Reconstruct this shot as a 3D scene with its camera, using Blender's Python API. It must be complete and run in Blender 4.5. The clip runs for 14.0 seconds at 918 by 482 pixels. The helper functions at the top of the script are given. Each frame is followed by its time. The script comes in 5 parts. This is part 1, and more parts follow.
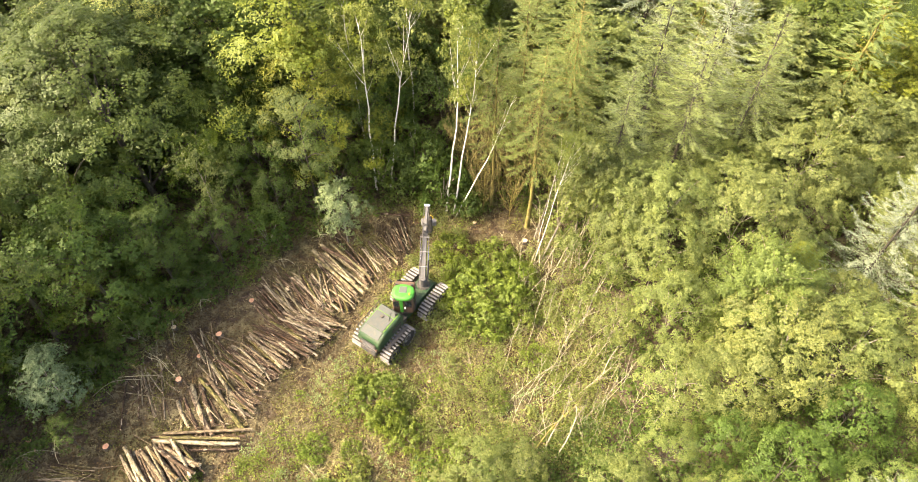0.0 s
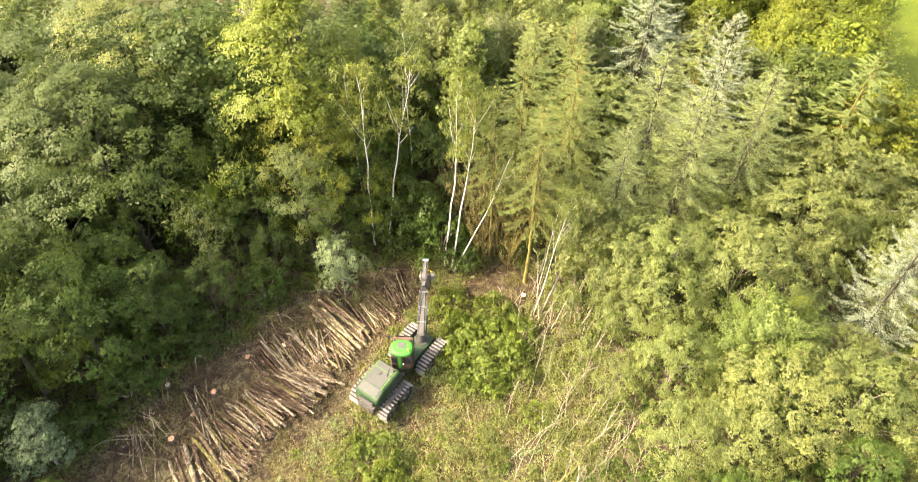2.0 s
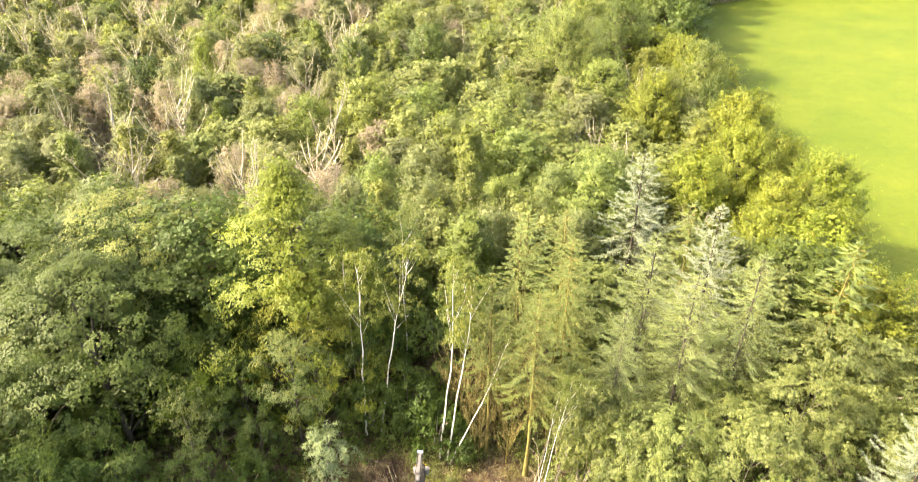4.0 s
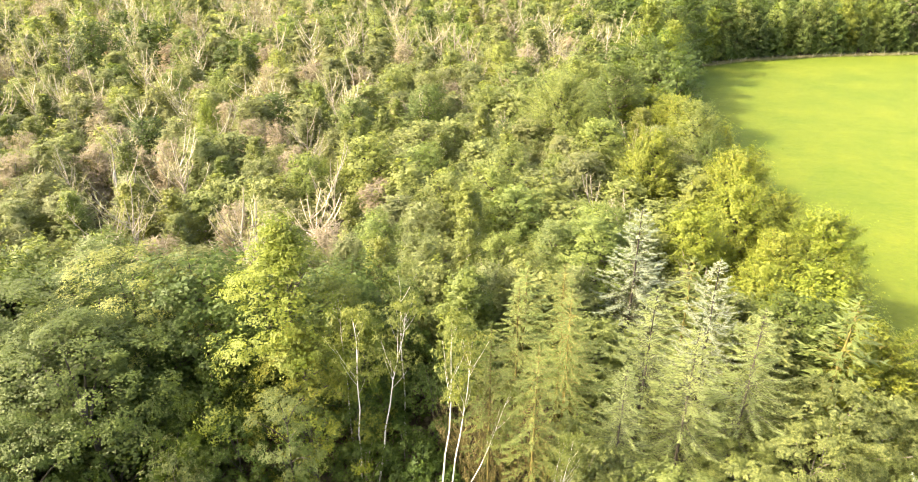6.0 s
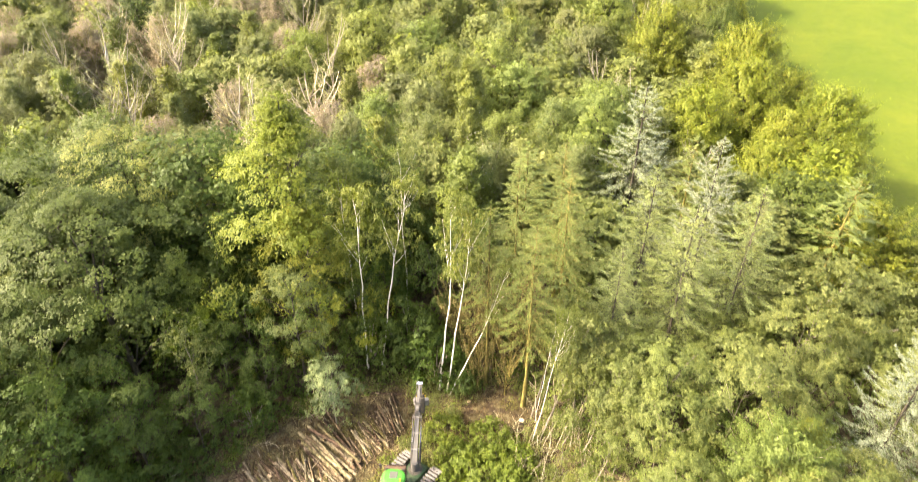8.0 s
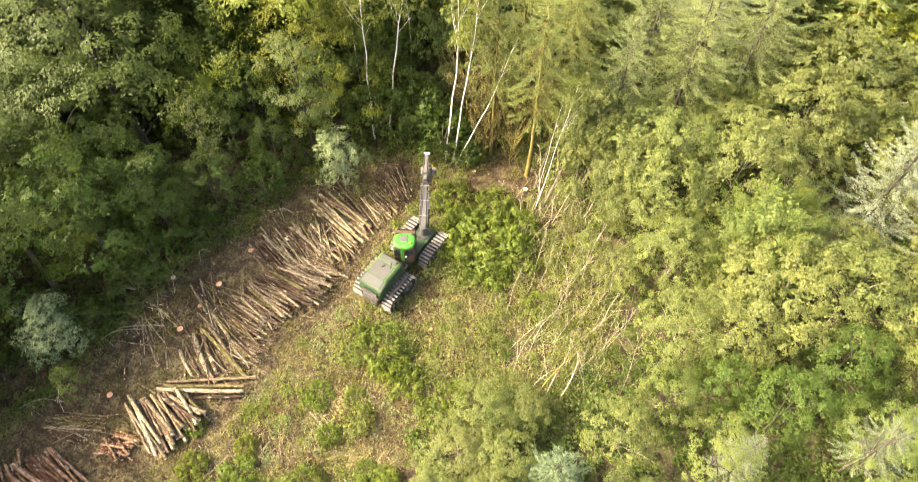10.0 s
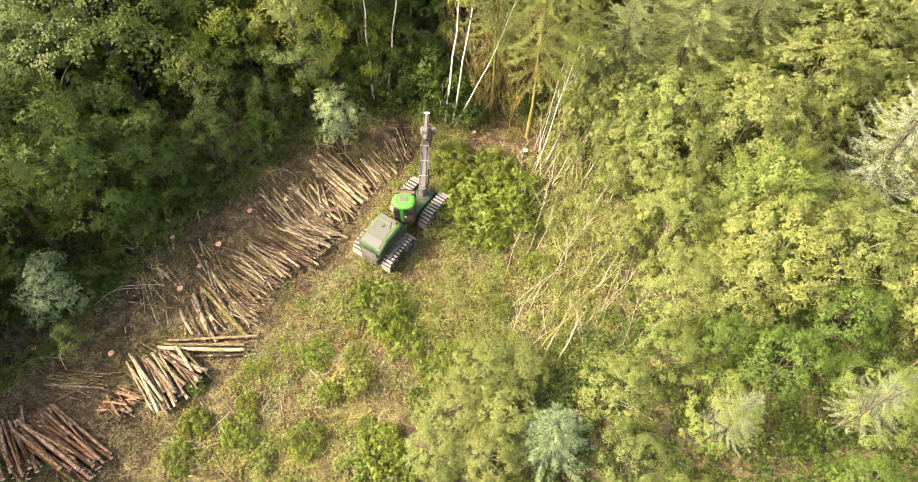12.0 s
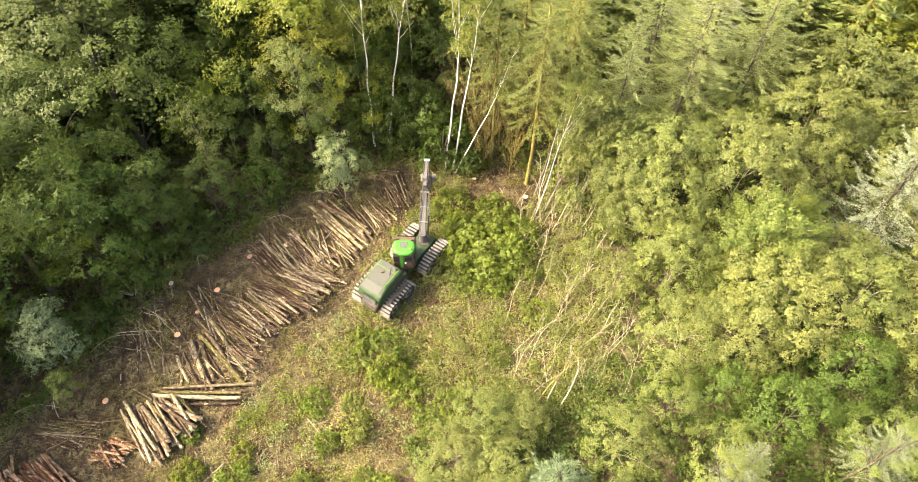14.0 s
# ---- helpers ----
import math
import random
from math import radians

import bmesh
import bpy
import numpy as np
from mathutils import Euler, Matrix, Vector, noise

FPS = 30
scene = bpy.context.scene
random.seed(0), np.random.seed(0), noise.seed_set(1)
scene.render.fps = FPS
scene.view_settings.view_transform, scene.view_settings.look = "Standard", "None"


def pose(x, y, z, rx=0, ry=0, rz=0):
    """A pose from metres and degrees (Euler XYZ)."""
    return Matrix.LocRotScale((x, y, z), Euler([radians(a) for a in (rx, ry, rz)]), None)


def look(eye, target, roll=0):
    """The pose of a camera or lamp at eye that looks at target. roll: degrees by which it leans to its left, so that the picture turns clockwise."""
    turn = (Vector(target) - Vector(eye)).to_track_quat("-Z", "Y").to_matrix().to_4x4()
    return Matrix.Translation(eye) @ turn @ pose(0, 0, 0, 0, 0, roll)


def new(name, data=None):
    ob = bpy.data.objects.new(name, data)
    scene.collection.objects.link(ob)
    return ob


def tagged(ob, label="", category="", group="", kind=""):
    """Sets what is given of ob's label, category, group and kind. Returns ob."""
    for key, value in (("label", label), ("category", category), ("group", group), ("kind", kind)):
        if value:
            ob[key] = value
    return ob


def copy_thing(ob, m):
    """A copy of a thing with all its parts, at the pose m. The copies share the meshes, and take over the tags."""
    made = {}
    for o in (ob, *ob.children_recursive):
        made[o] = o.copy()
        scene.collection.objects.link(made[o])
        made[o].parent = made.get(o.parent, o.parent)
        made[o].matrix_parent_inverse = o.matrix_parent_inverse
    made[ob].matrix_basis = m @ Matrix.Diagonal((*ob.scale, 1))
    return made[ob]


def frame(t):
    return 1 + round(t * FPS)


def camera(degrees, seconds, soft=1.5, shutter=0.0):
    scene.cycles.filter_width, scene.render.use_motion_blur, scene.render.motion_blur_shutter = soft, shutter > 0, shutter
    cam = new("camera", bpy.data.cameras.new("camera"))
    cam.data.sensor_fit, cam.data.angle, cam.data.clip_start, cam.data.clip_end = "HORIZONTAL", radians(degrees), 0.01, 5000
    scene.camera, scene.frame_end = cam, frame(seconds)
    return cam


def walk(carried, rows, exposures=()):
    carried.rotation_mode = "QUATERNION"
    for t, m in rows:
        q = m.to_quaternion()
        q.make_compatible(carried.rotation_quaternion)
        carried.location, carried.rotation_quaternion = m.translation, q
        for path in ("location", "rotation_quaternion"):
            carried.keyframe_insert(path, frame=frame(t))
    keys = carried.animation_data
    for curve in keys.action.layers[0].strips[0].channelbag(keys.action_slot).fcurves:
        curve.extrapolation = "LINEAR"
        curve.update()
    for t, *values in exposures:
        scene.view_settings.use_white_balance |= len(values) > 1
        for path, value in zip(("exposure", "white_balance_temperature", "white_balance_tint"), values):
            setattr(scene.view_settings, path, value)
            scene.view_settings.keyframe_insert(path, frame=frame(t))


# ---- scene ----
# The drone hovers about 40 m up and tilts its lens: seconds, x, y, z, yaw to the left, pitch, roll.
cam = camera(68.19, 14.0, soft=1.0, shutter=0.5)
PATH = [
    (0, 0.00, -0.00, 39.67, 0.00, -51.52, -0.61),
    (0.5, -0.05, 0.01, 39.69, -0.15, -50.93, -0.53),
    (1, -0.10, 0.03, 39.71, -0.35, -50.14, -0.37),
    (1.5, -0.15, 0.04, 39.73, -0.45, -49.08, -0.37),
    (2, -0.30, 0.07, 39.70, -0.80, -46.99, -0.15),
    (2.5, -0.45, 0.10, 39.66, -1.10, -43.87, 0.04),
    (3, -0.60, 0.13, 39.63, -1.45, -39.79, 0.28),
    (3.5, -0.57, 0.16, 39.63, -1.56, -35.12, 0.26),
    (4.2, -0.53, 0.21, 39.63, -1.57, -30.16, 0.27),
    (5.2, -0.48, 0.20, 39.55, -1.56, -26.35, 0.18),
    (6.3, -0.36, 0.13, 39.40, -1.53, -26.72, 0.08),
    (6.5, -0.29, 0.11, 39.34, -1.47, -27.24, 0.06),
    (7, -0.12, 0.06, 39.20, -1.31, -29.15, -0.02),
    (7.5, 0.04, -0.00, 39.06, -1.05, -32.04, -0.17),
    (8, -0.09, 0.02, 39.14, -1.08, -36.27, -0.22),
    (8.5, -0.23, 0.04, 39.23, -1.05, -41.61, -0.29),
    (9.2, -0.42, 0.06, 39.34, -0.99, -49.26, -0.19),
    (10.2, -0.64, -0.32, 39.11, -1.20, -56.20, 0.12),
    (11.3, -0.75, -0.69, 38.80, -1.43, -57.98, 0.41),
    (12, -0.70, -0.60, 38.77, -1.38, -57.91, 0.39),
    (12.5, -0.67, -0.54, 38.74, -1.34, -56.83, 0.39),
    (13, -0.66, -0.52, 38.74, -1.38, -54.96, 0.42),
    (13.5, -0.66, -0.51, 38.74, -1.35, -54.04, 0.44),
    (14, -0.65, -0.49, 38.74, -1.25, -54.10, 0.36),
]


def aim(x, y, z, yaw, pitch, roll):
    a, b = radians(yaw), radians(pitch)
    ahead = Vector((-math.sin(a) * math.cos(b), math.cos(a) * math.cos(b), math.sin(b)))
    return look((x, y, z), Vector((x, y, z)) + ahead, roll)


walk(cam, [(t, aim(*row)) for t, *row in PATH], exposures=[(0, 1.58, 7950, 9), (2, 1.63, 7950, 9), (3.5, 1.76, 7900, 9), (4.5, 1.80, 7900, 9), (6.5, 1.73, 7900, 9), (7.5, 1.67, 7950, 9), (9, 1.56, 8050, 9), (14, 1.57, 8200, 9)])

# ---- world, sun, exposure ----
SUN_AZ, SUN_EL = radians(180), radians(41)
to_sun = Vector((math.cos(SUN_AZ) * math.cos(SUN_EL), math.sin(SUN_AZ) * math.cos(SUN_EL), math.sin(SUN_EL)))
world = bpy.data.worlds.new("world")
scene.world = world
world.use_nodes = True
wn = world.node_tree
sky = wn.nodes.new("ShaderNodeTexSky")
sky.sky_type, sky.sun_disc = "NISHITA", False
sky.sun_elevation, sky.sun_rotation = SUN_EL, math.atan2(to_sun.x, to_sun.y)
sky.dust_density, sky.air_density, sky.ozone_density = 5.0, 0.6, 0.6
wn.nodes["Background"].inputs[1].default_value = 0.375
wn.links.new(sky.outputs[0], wn.nodes["Background"].inputs[0])
sun = new("sun", bpy.data.lights.new("sun", "SUN"))
sun.data.energy, sun.data.angle, sun.data.color = 4.25, radians(0.9), (1.0, 0.95, 0.86)
sun.matrix_world = look(to_sun * 100, (0, 0, 0))


# ---- materials ----
def nodes(name, rough=0.7, metal=0.0, spec=0.3):
    m = bpy.data.materials.new(name)
    m.use_nodes = True
    p = m.node_tree.nodes["Principled BSDF"]
    p.inputs["Roughness"].default_value, p.inputs["Metallic"].default_value = rough, metal
    p.inputs["Specular IOR Level"].default_value = spec
    return m, m.node_tree.nodes, m.node_tree.links, p


def ramp(n, l, fac, stops):
    r = n.new("ShaderNodeValToRGB")
    e = r.color_ramp.elements
    while len(e) < len(stops):
        e.new(0.5)
    for k, (pos, col) in enumerate(stops):
        e[k].position, e[k].color = pos, (*col, 1)
    l.new(fac, r.inputs[0])
    return r.outputs[0]


def noise_tex(n, l, scale, detail=4, coords=None, rough=0.6):
    t = n.new("ShaderNodeTexNoise")
    t.inputs["Scale"].default_value, t.inputs["Detail"].default_value, t.inputs["Roughness"].default_value = scale, detail, rough
    if coords:
        l.new(coords, t.inputs["Vector"])
    return t.outputs["Fac"]


def mix(n, l, fac, a, b, mode="MIX"):
    m = n.new("ShaderNodeMix")
    m.data_type, m.blend_type = "RGBA", mode
    for sock, v in ((m.inputs[0], fac), (m.inputs[6], a), (m.inputs[7], b)):
        if isinstance(v, (int, float)):
            sock.default_value = v
        elif isinstance(v, tuple):
            sock.default_value = (*v, 1)
        else:
            l.new(v, sock)
    return m.outputs[2]


def bump(n, l, p, height, strength=0.4, dist=0.02):
    b = n.new("ShaderNodeBump")
    b.inputs["Strength"].default_value, b.inputs["Distance"].default_value = strength, dist
    l.new(height, b.inputs["Height"])
    l.new(b.outputs[0], p.inputs["Normal"])


def leaf_mat(name, dark, light, odd, through_light=0.5, rough=0.55, vary=0.85, odd_from=0.95):
    """Leaves: one shade a leaf, one tint a tree, some light passing through."""
    dark, light, odd = ((r, g, b * 0.84) for r, g, b in (dark, light, odd))
    m, n, l, p = nodes(name, rough, 0, 0.25)
    geo, info = n.new("ShaderNodeNewGeometry"), n.new("ShaderNodeObjectInfo")
    soft_dark = tuple(0.55 * a + 0.45 * b for a, b in zip(dark, light))
    soft_odd = tuple(0.5 * a + 0.5 * b for a, b in zip(odd, light))
    own = ramp(n, l, geo.outputs["Random Per Island"], [(0.0, soft_dark), (0.5, light), (odd_from, light), (1.0, soft_odd)])
    tree = ramp(n, l, info.outputs["Random"], [(0.0, (1 - 0.26 * vary, 1 - 0.18 * vary, 1 - 0.10 * vary)), (0.35, (1, 1, 1)), (0.65, (1 - 0.12 * vary, 1 + 0.02 * vary, 1 - 0.12 * vary)), (1.0, (1 + 0.14 * vary, 1 + 0.10 * vary, 1))])
    tc = n.new("ShaderNodeTexCoord")
    patch = ramp(n, l, noise_tex(n, l, 0.7, 2, tc.outputs["Object"]), [(0.3, (0.82, 0.85, 0.88)), (0.7, (1.10, 1.07, 0.95))])
    fleck = ramp(n, l, noise_tex(n, l, 11.0, 2, tc.outputs["Object"], 0.7), [(0.34, (0.70, 0.74, 0.70)), (0.52, (1.0, 1.0, 1.0)), (0.68, (1.24, 1.22, 1.18))])
    col = mix(n, l, 1.0, mix(n, l, 1.0, mix(n, l, 1.0, own, tree, "MULTIPLY"), patch, "MULTIPLY"), fleck, "MULTIPLY")
    l.new(col, p.inputs["Base Color"])
    tr, add = n.new("ShaderNodeBsdfTranslucent"), n.new("ShaderNodeMixShader")
    l.new(mix(n, l, 1.0, col, (1.15, 1.2, 0.6), "MULTIPLY"), tr.inputs[0])
    add.inputs[0].default_value = through_light
    l.new(p.outputs[0], add.inputs[1])
    l.new(tr.outputs[0], add.inputs[2])
    l.new(add.outputs[0], n["Material Output"].inputs[0])
    return m


def bark_mat(name, a, b, mark=None, scale=6.0, vary=0.3):
    m, n, l, p = nodes(name, 0.85, 0, 0.2)
    tc, info = n.new("ShaderNodeTexCoord"), n.new("ShaderNodeObjectInfo")
    mp = n.new("ShaderNodeMapping")
    mp.inputs["Scale"].default_value = (1, 1, 0.35)
    l.new(tc.outputs["Object"], mp.inputs[0])
    f = noise_tex(n, l, scale, 5, mp.outputs[0])
    col = ramp(n, l, f, [(0.3, a), (0.7, b)])
    if mark:
        spots = ramp(n, l, noise_tex(n, l, scale * 1.7, 2, tc.outputs["Object"]), [(0.60, (0, 0, 0)), (0.68, (1, 1, 1))])
        col = mix(n, l, spots, col, mark)
    tint = ramp(n, l, info.outputs["Random"], [(0.0, (1 - vary, 1 - vary, 1 - vary)), (1.0, (1 + vary, 1 + vary * 0.9, 1 + vary * 0.7))])
    l.new(mix(n, l, 1.0, col, tint, "MULTIPLY"), p.inputs["Base Color"])
    bump(n, l, p, f, 0.6, 0.03)
    return m


def paint_mat(name, col, rough=0.45, metal=0.0, dirt=(0.16, 0.12, 0.08), amount=0.45, scale=3.0):
    """Painted or bare metal with dust and scuffs."""
    m, n, l, p = nodes(name, rough, metal, 0.4)
    tc = n.new("ShaderNodeTexCoord")
    f = noise_tex(n, l, scale, 6, tc.outputs["Object"], 0.7)
    fine = noise_tex(n, l, scale * 14, 3, tc.outputs["Object"])
    mask = ramp(n, l, f, [(0.42, (0, 0, 0)), (0.78, (amount, amount, amount))])
    c = mix(n, l, mask, col, dirt)
    c = mix(n, l, 0.25, c, ramp(n, l, fine, [(0.3, (0.05, 0.05, 0.05)), (0.7, (0.9, 0.9, 0.85))]), "OVERLAY")
    l.new(c, p.inputs["Base Color"])
    r = n.new("ShaderNodeMapRange")
    r.inputs["To Min"].default_value, r.inputs["To Max"].default_value = rough * 0.8, min(1, rough * 1.6)
    l.new(f, r.inputs[0])
    l.new(r.outputs[0], p.inputs["Roughness"])
    return m


OAK_LEAF = leaf_mat("oak leaves", (0.033, 0.054, 0.017), (0.096, 0.127, 0.040), (0.17, 0.165, 0.058))
# grey-green, its blue raised to suggest haze over the far ash trees
GREY_LEAF = leaf_mat("grey-green leaves", (0.082, 0.106, 0.043), (0.222, 0.250, 0.104), (0.301, 0.269, 0.116), 0.58)
HAZEL_LEAF = leaf_mat("hazel leaves", (0.038, 0.064, 0.019), (0.105, 0.148, 0.042), (0.165, 0.19, 0.055))
MAPLE_LEAF = leaf_mat("maple leaves", (0.080, 0.100, 0.024), (0.180, 0.202, 0.042), (0.32, 0.24, 0.065), 0.45)
WILLOW_LEAF = leaf_mat("willow leaves", (0.070, 0.088, 0.032), (0.204, 0.226, 0.096), (0.30, 0.31, 0.16), 0.52, vary=0.5)
BEECH_LEAF = leaf_mat("beech leaves", (0.090, 0.112, 0.022), (0.192, 0.214, 0.038), (0.36, 0.235, 0.07), 0.45, vary=0.6)
BIRCH_LEAF = leaf_mat("birch leaves", (0.080, 0.098, 0.034), (0.185, 0.202, 0.072), (0.28, 0.28, 0.115), 0.52)
ASH_LEAF = leaf_mat("ash leaves", (0.08, 0.108, 0.030), (0.19, 0.226, 0.066), (0.28, 0.285, 0.09), 0.45)
SPRUCE_LEAF = leaf_mat("spruce needles", (0.118, 0.150, 0.068), (0.256, 0.300, 0.142), (0.38, 0.415, 0.265), 0.48, vary=0.35, odd_from=0.62)
PALE_SPRUCE = leaf_mat("silver spruce needles", (0.115, 0.138, 0.106), (0.258, 0.292, 0.232), (0.42, 0.455, 0.385), 0.32, vary=0.35, odd_from=0.62)
LARCH_LEAF = leaf_mat("larch needles", (0.080, 0.104, 0.040), (0.180, 0.214, 0.086), (0.27, 0.29, 0.15), 0.45, vary=0.35)
SILVER_LEAF = leaf_mat("silvery leaves", (0.10, 0.13, 0.08), (0.215, 0.262, 0.150), (0.34, 0.37, 0.23), 0.35)
BUSH_LEAF = leaf_mat("bramble leaves", (0.050, 0.072, 0.016), (0.152, 0.188, 0.040), (0.29, 0.30, 0.075), 0.4)
# distance haze is painted into this leaf colour, as extra pallor and blue
HAZE_LEAF = leaf_mat("haze-paled sallow leaves", (0.135, 0.145, 0.085), (0.228, 0.24, 0.146), (0.29, 0.285, 0.19), 0.62, 0.7, 0.6)
TWIG = leaf_mat("bare twigs", (0.16, 0.145, 0.10), (0.30, 0.285, 0.20), (0.42, 0.39, 0.31), 0.3, 0.8, 0.3)
PINK_TWIG = leaf_mat("reddish twigs", (0.16, 0.125, 0.095), (0.265, 0.218, 0.188), (0.33, 0.28, 0.25), 0.35, 0.8, 0.3)
BROWN_TWIG = leaf_mat("brown twigs", (0.09, 0.072, 0.036), (0.23, 0.185, 0.092), (0.36, 0.30, 0.17), 0.15, 0.8, 0.3)
DEAD_LEAF = leaf_mat("dead leaves", (0.032, 0.020, 0.013), (0.095, 0.058, 0.036), (0.20, 0.12, 0.075), 0.1, 0.8)
BLUE_LEAF = leaf_mat("blue spruce needles", (0.06, 0.085, 0.055), (0.145, 0.19, 0.128), (0.26, 0.31, 0.22), 0.3, vary=0.3)
STRAW = leaf_mat("dry grass", (0.13, 0.115, 0.06), (0.30, 0.265, 0.145), (0.44, 0.40, 0.25), 0.25, 0.8)
OLIVE_GRASS = leaf_mat("olive grass", (0.070, 0.072, 0.022), (0.155, 0.152, 0.048), (0.26, 0.22, 0.09), 0.25, 0.8)
BRASH = leaf_mat("dead twigs", (0.095, 0.072, 0.045), (0.27, 0.215, 0.13), (0.46, 0.39, 0.25), 0.0, 0.85)
DARK_BARK = bark_mat("dark bark", (0.035, 0.03, 0.022), (0.11, 0.095, 0.07))
MOSS_BARK = bark_mat("mossy bark", (0.09, 0.08, 0.025), (0.24, 0.20, 0.06))
GREY_BARK = bark_mat("grey bark", (0.14, 0.12, 0.09), (0.34, 0.30, 0.24))
PALE_BARK = bark_mat("pale grey bark", (0.24, 0.21, 0.16), (0.42, 0.38, 0.30))
BIRCH_BARK = bark_mat("birch bark", (0.50, 0.47, 0.40), (0.68, 0.65, 0.58), (0.08, 0.07, 0.06), 5.0, 0.12)
PALE_WOOD = bark_mat("bleached wood", (0.23, 0.20, 0.13), (0.38, 0.345, 0.245), None, 9.0, 0.3)
STUMP_BARK = bark_mat("stump bark", (0.05, 0.04, 0.03), (0.14, 0.11, 0.08))


def log_bark(name, tint):
    """Logs: brown, pale or greenish bark, by the log, with patches where the bark is off."""
    m, n, l, p = nodes(name, 0.8, 0, 0.2)
    tc, info = n.new("ShaderNodeTexCoord"), n.new("ShaderNodeObjectInfo")
    mp = n.new("ShaderNodeMapping")
    mp.inputs["Scale"].default_value = (15, 1, 1)
    l.new(tc.outputs["Object"], mp.inputs[0])
    add = n.new("ShaderNodeVectorMath")
    cmb = n.new("ShaderNodeCombineXYZ")
    mul = n.new("ShaderNodeMath")
    mul.operation = "MULTIPLY"
    mul.inputs[1].default_value = 70
    l.new(info.outputs["Random"], mul.inputs[0])
    l.new(mul.outputs[0], cmb.inputs[0])
    l.new(mp.outputs[0], add.inputs[0])
    l.new(cmb.outputs[0], add.inputs[1])
    own = ramp(n, l, info.outputs["Random"], [(0.0, (0.085, 0.058, 0.043)), (0.2, (0.17, 0.12, 0.085)), (0.4, (0.34, 0.285, 0.205)), (0.55, (0.52, 0.475, 0.375)), (0.7, (0.20, 0.19, 0.065)), (0.85, (0.19, 0.125, 0.095)), (1.0, (0.56, 0.51, 0.41))])
    f = noise_tex(n, l, 1.1, 5, add.outputs[0])
    c = mix(n, l, 1.0, own, ramp(n, l, f, [(0.34, (0.16, 0.15, 0.14)), (0.5, (0.62, 0.60, 0.56)), (0.64, (1.1, 1.07, 1.0))]), "MULTIPLY")
    c = mix(n, l, 1.0, c, tint, "MULTIPLY")
    peel = ramp(n, l, noise_tex(n, l, 0.5, 3, add.outputs[0]), [(0.60, (0, 0, 0)), (0.66, (0.7, 0.7, 0.7))])
    c = mix(n, l, peel, c, (0.36, 0.29, 0.20))
    l.new(c, p.inputs["Base Color"])
    bump(n, l, p, f, 0.5, 0.02)
    return m


def cut_wood(name, a, b):
    m, n, l, p = nodes(name, 0.75, 0, 0.2)
    tc = n.new("ShaderNodeTexCoord")
    f = noise_tex(n, l, 9, 4, tc.outputs["Object"])
    l.new(ramp(n, l, f, [(0.3, a), (0.7, b)]), p.inputs["Base Color"])
    return m


LOG_BARK = log_bark("log bark", (0.64, 0.60, 0.54))
RED_BARK = log_bark("alder bark", (0.80, 0.56, 0.49))
CUT = cut_wood("fresh cut wood", (0.46, 0.33, 0.19), (0.66, 0.52, 0.34))
RED_CUT = cut_wood("alder cut face", (0.38, 0.19, 0.11), (0.52, 0.30, 0.19))


def ground_mat():
    m, n, l, p = nodes("forest floor", 0.95, 0, 0.1)
    geo = n.new("ShaderNodeNewGeometry")
    pos = geo.outputs["Position"]
    big, mid, fine = noise_tex(n, l, 0.22, 4, pos), noise_tex(n, l, 1.3, 5, pos), noise_tex(n, l, 9.0, 5, pos, 0.75)
    soil = ramp(n, l, fine, [(0.3, (0.026, 0.019, 0.013)), (0.55, (0.066, 0.046, 0.032)), (0.75, (0.135, 0.10, 0.072))])
    straw = ramp(n, l, fine, [(0.3, (0.075, 0.062, 0.034)), (0.6, (0.16, 0.135, 0.075)), (0.8, (0.28, 0.24, 0.15))])
    green = ramp(n, l, fine, [(0.3, (0.045, 0.055, 0.016)), (0.7, (0.15, 0.16, 0.045))])
    c = mix(n, l, ramp(n, l, mid, [(0.42, (0, 0, 0)), (0.58, (1, 1, 1))]), soil, straw)
    c = mix(n, l, ramp(n, l, big, [(0.52, (0, 0, 0)), (0.66, (0.4, 0.4, 0.4))]), c, green)
    l.new(c, p.inputs["Base Color"])
    bump(n, l, p, fine, 0.9, 0.08)
    return m


def pasture_mat():
    m, n, l, p = nodes("pasture grass", 0.8, 0, 0.2)
    geo = n.new("ShaderNodeNewGeometry")
    pos = geo.outputs["Position"]
    mp = n.new("ShaderNodeMapping")
    mp.inputs["Scale"].default_value, mp.inputs["Rotation"].default_value = (0.5, 0.9, 1), (0, 0, 0.5)
    l.new(pos, mp.inputs[0])
    a, b = noise_tex(n, l, 0.07, 5, pos), noise_tex(n, l, 0.45, 7, mp.outputs[0], 0.8)
    fine = noise_tex(n, l, 1.4, 5, pos, 0.8)
    c = ramp(n, l, a, [(0.3, (0.054, 0.084, 0.005)), (0.7, (0.084, 0.106, 0.008))])
    c = mix(n, l, 1.0, c, ramp(n, l, b, [(0.3, (0.82, 0.88, 0.8)), (0.5, (1, 1, 1)), (0.7, (1.16, 1.07, 1.15))]), "MULTIPLY")
    c = mix(n, l, 1.0, c, ramp(n, l, fine, [(0.3, (0.78, 0.82, 0.75)), (0.7, (1.16, 1.12, 1.05))]), "MULTIPLY")
    l.new(c, p.inputs["Base Color"])
    bump(n, l, p, fine, 0.8, 0.12)
    return m


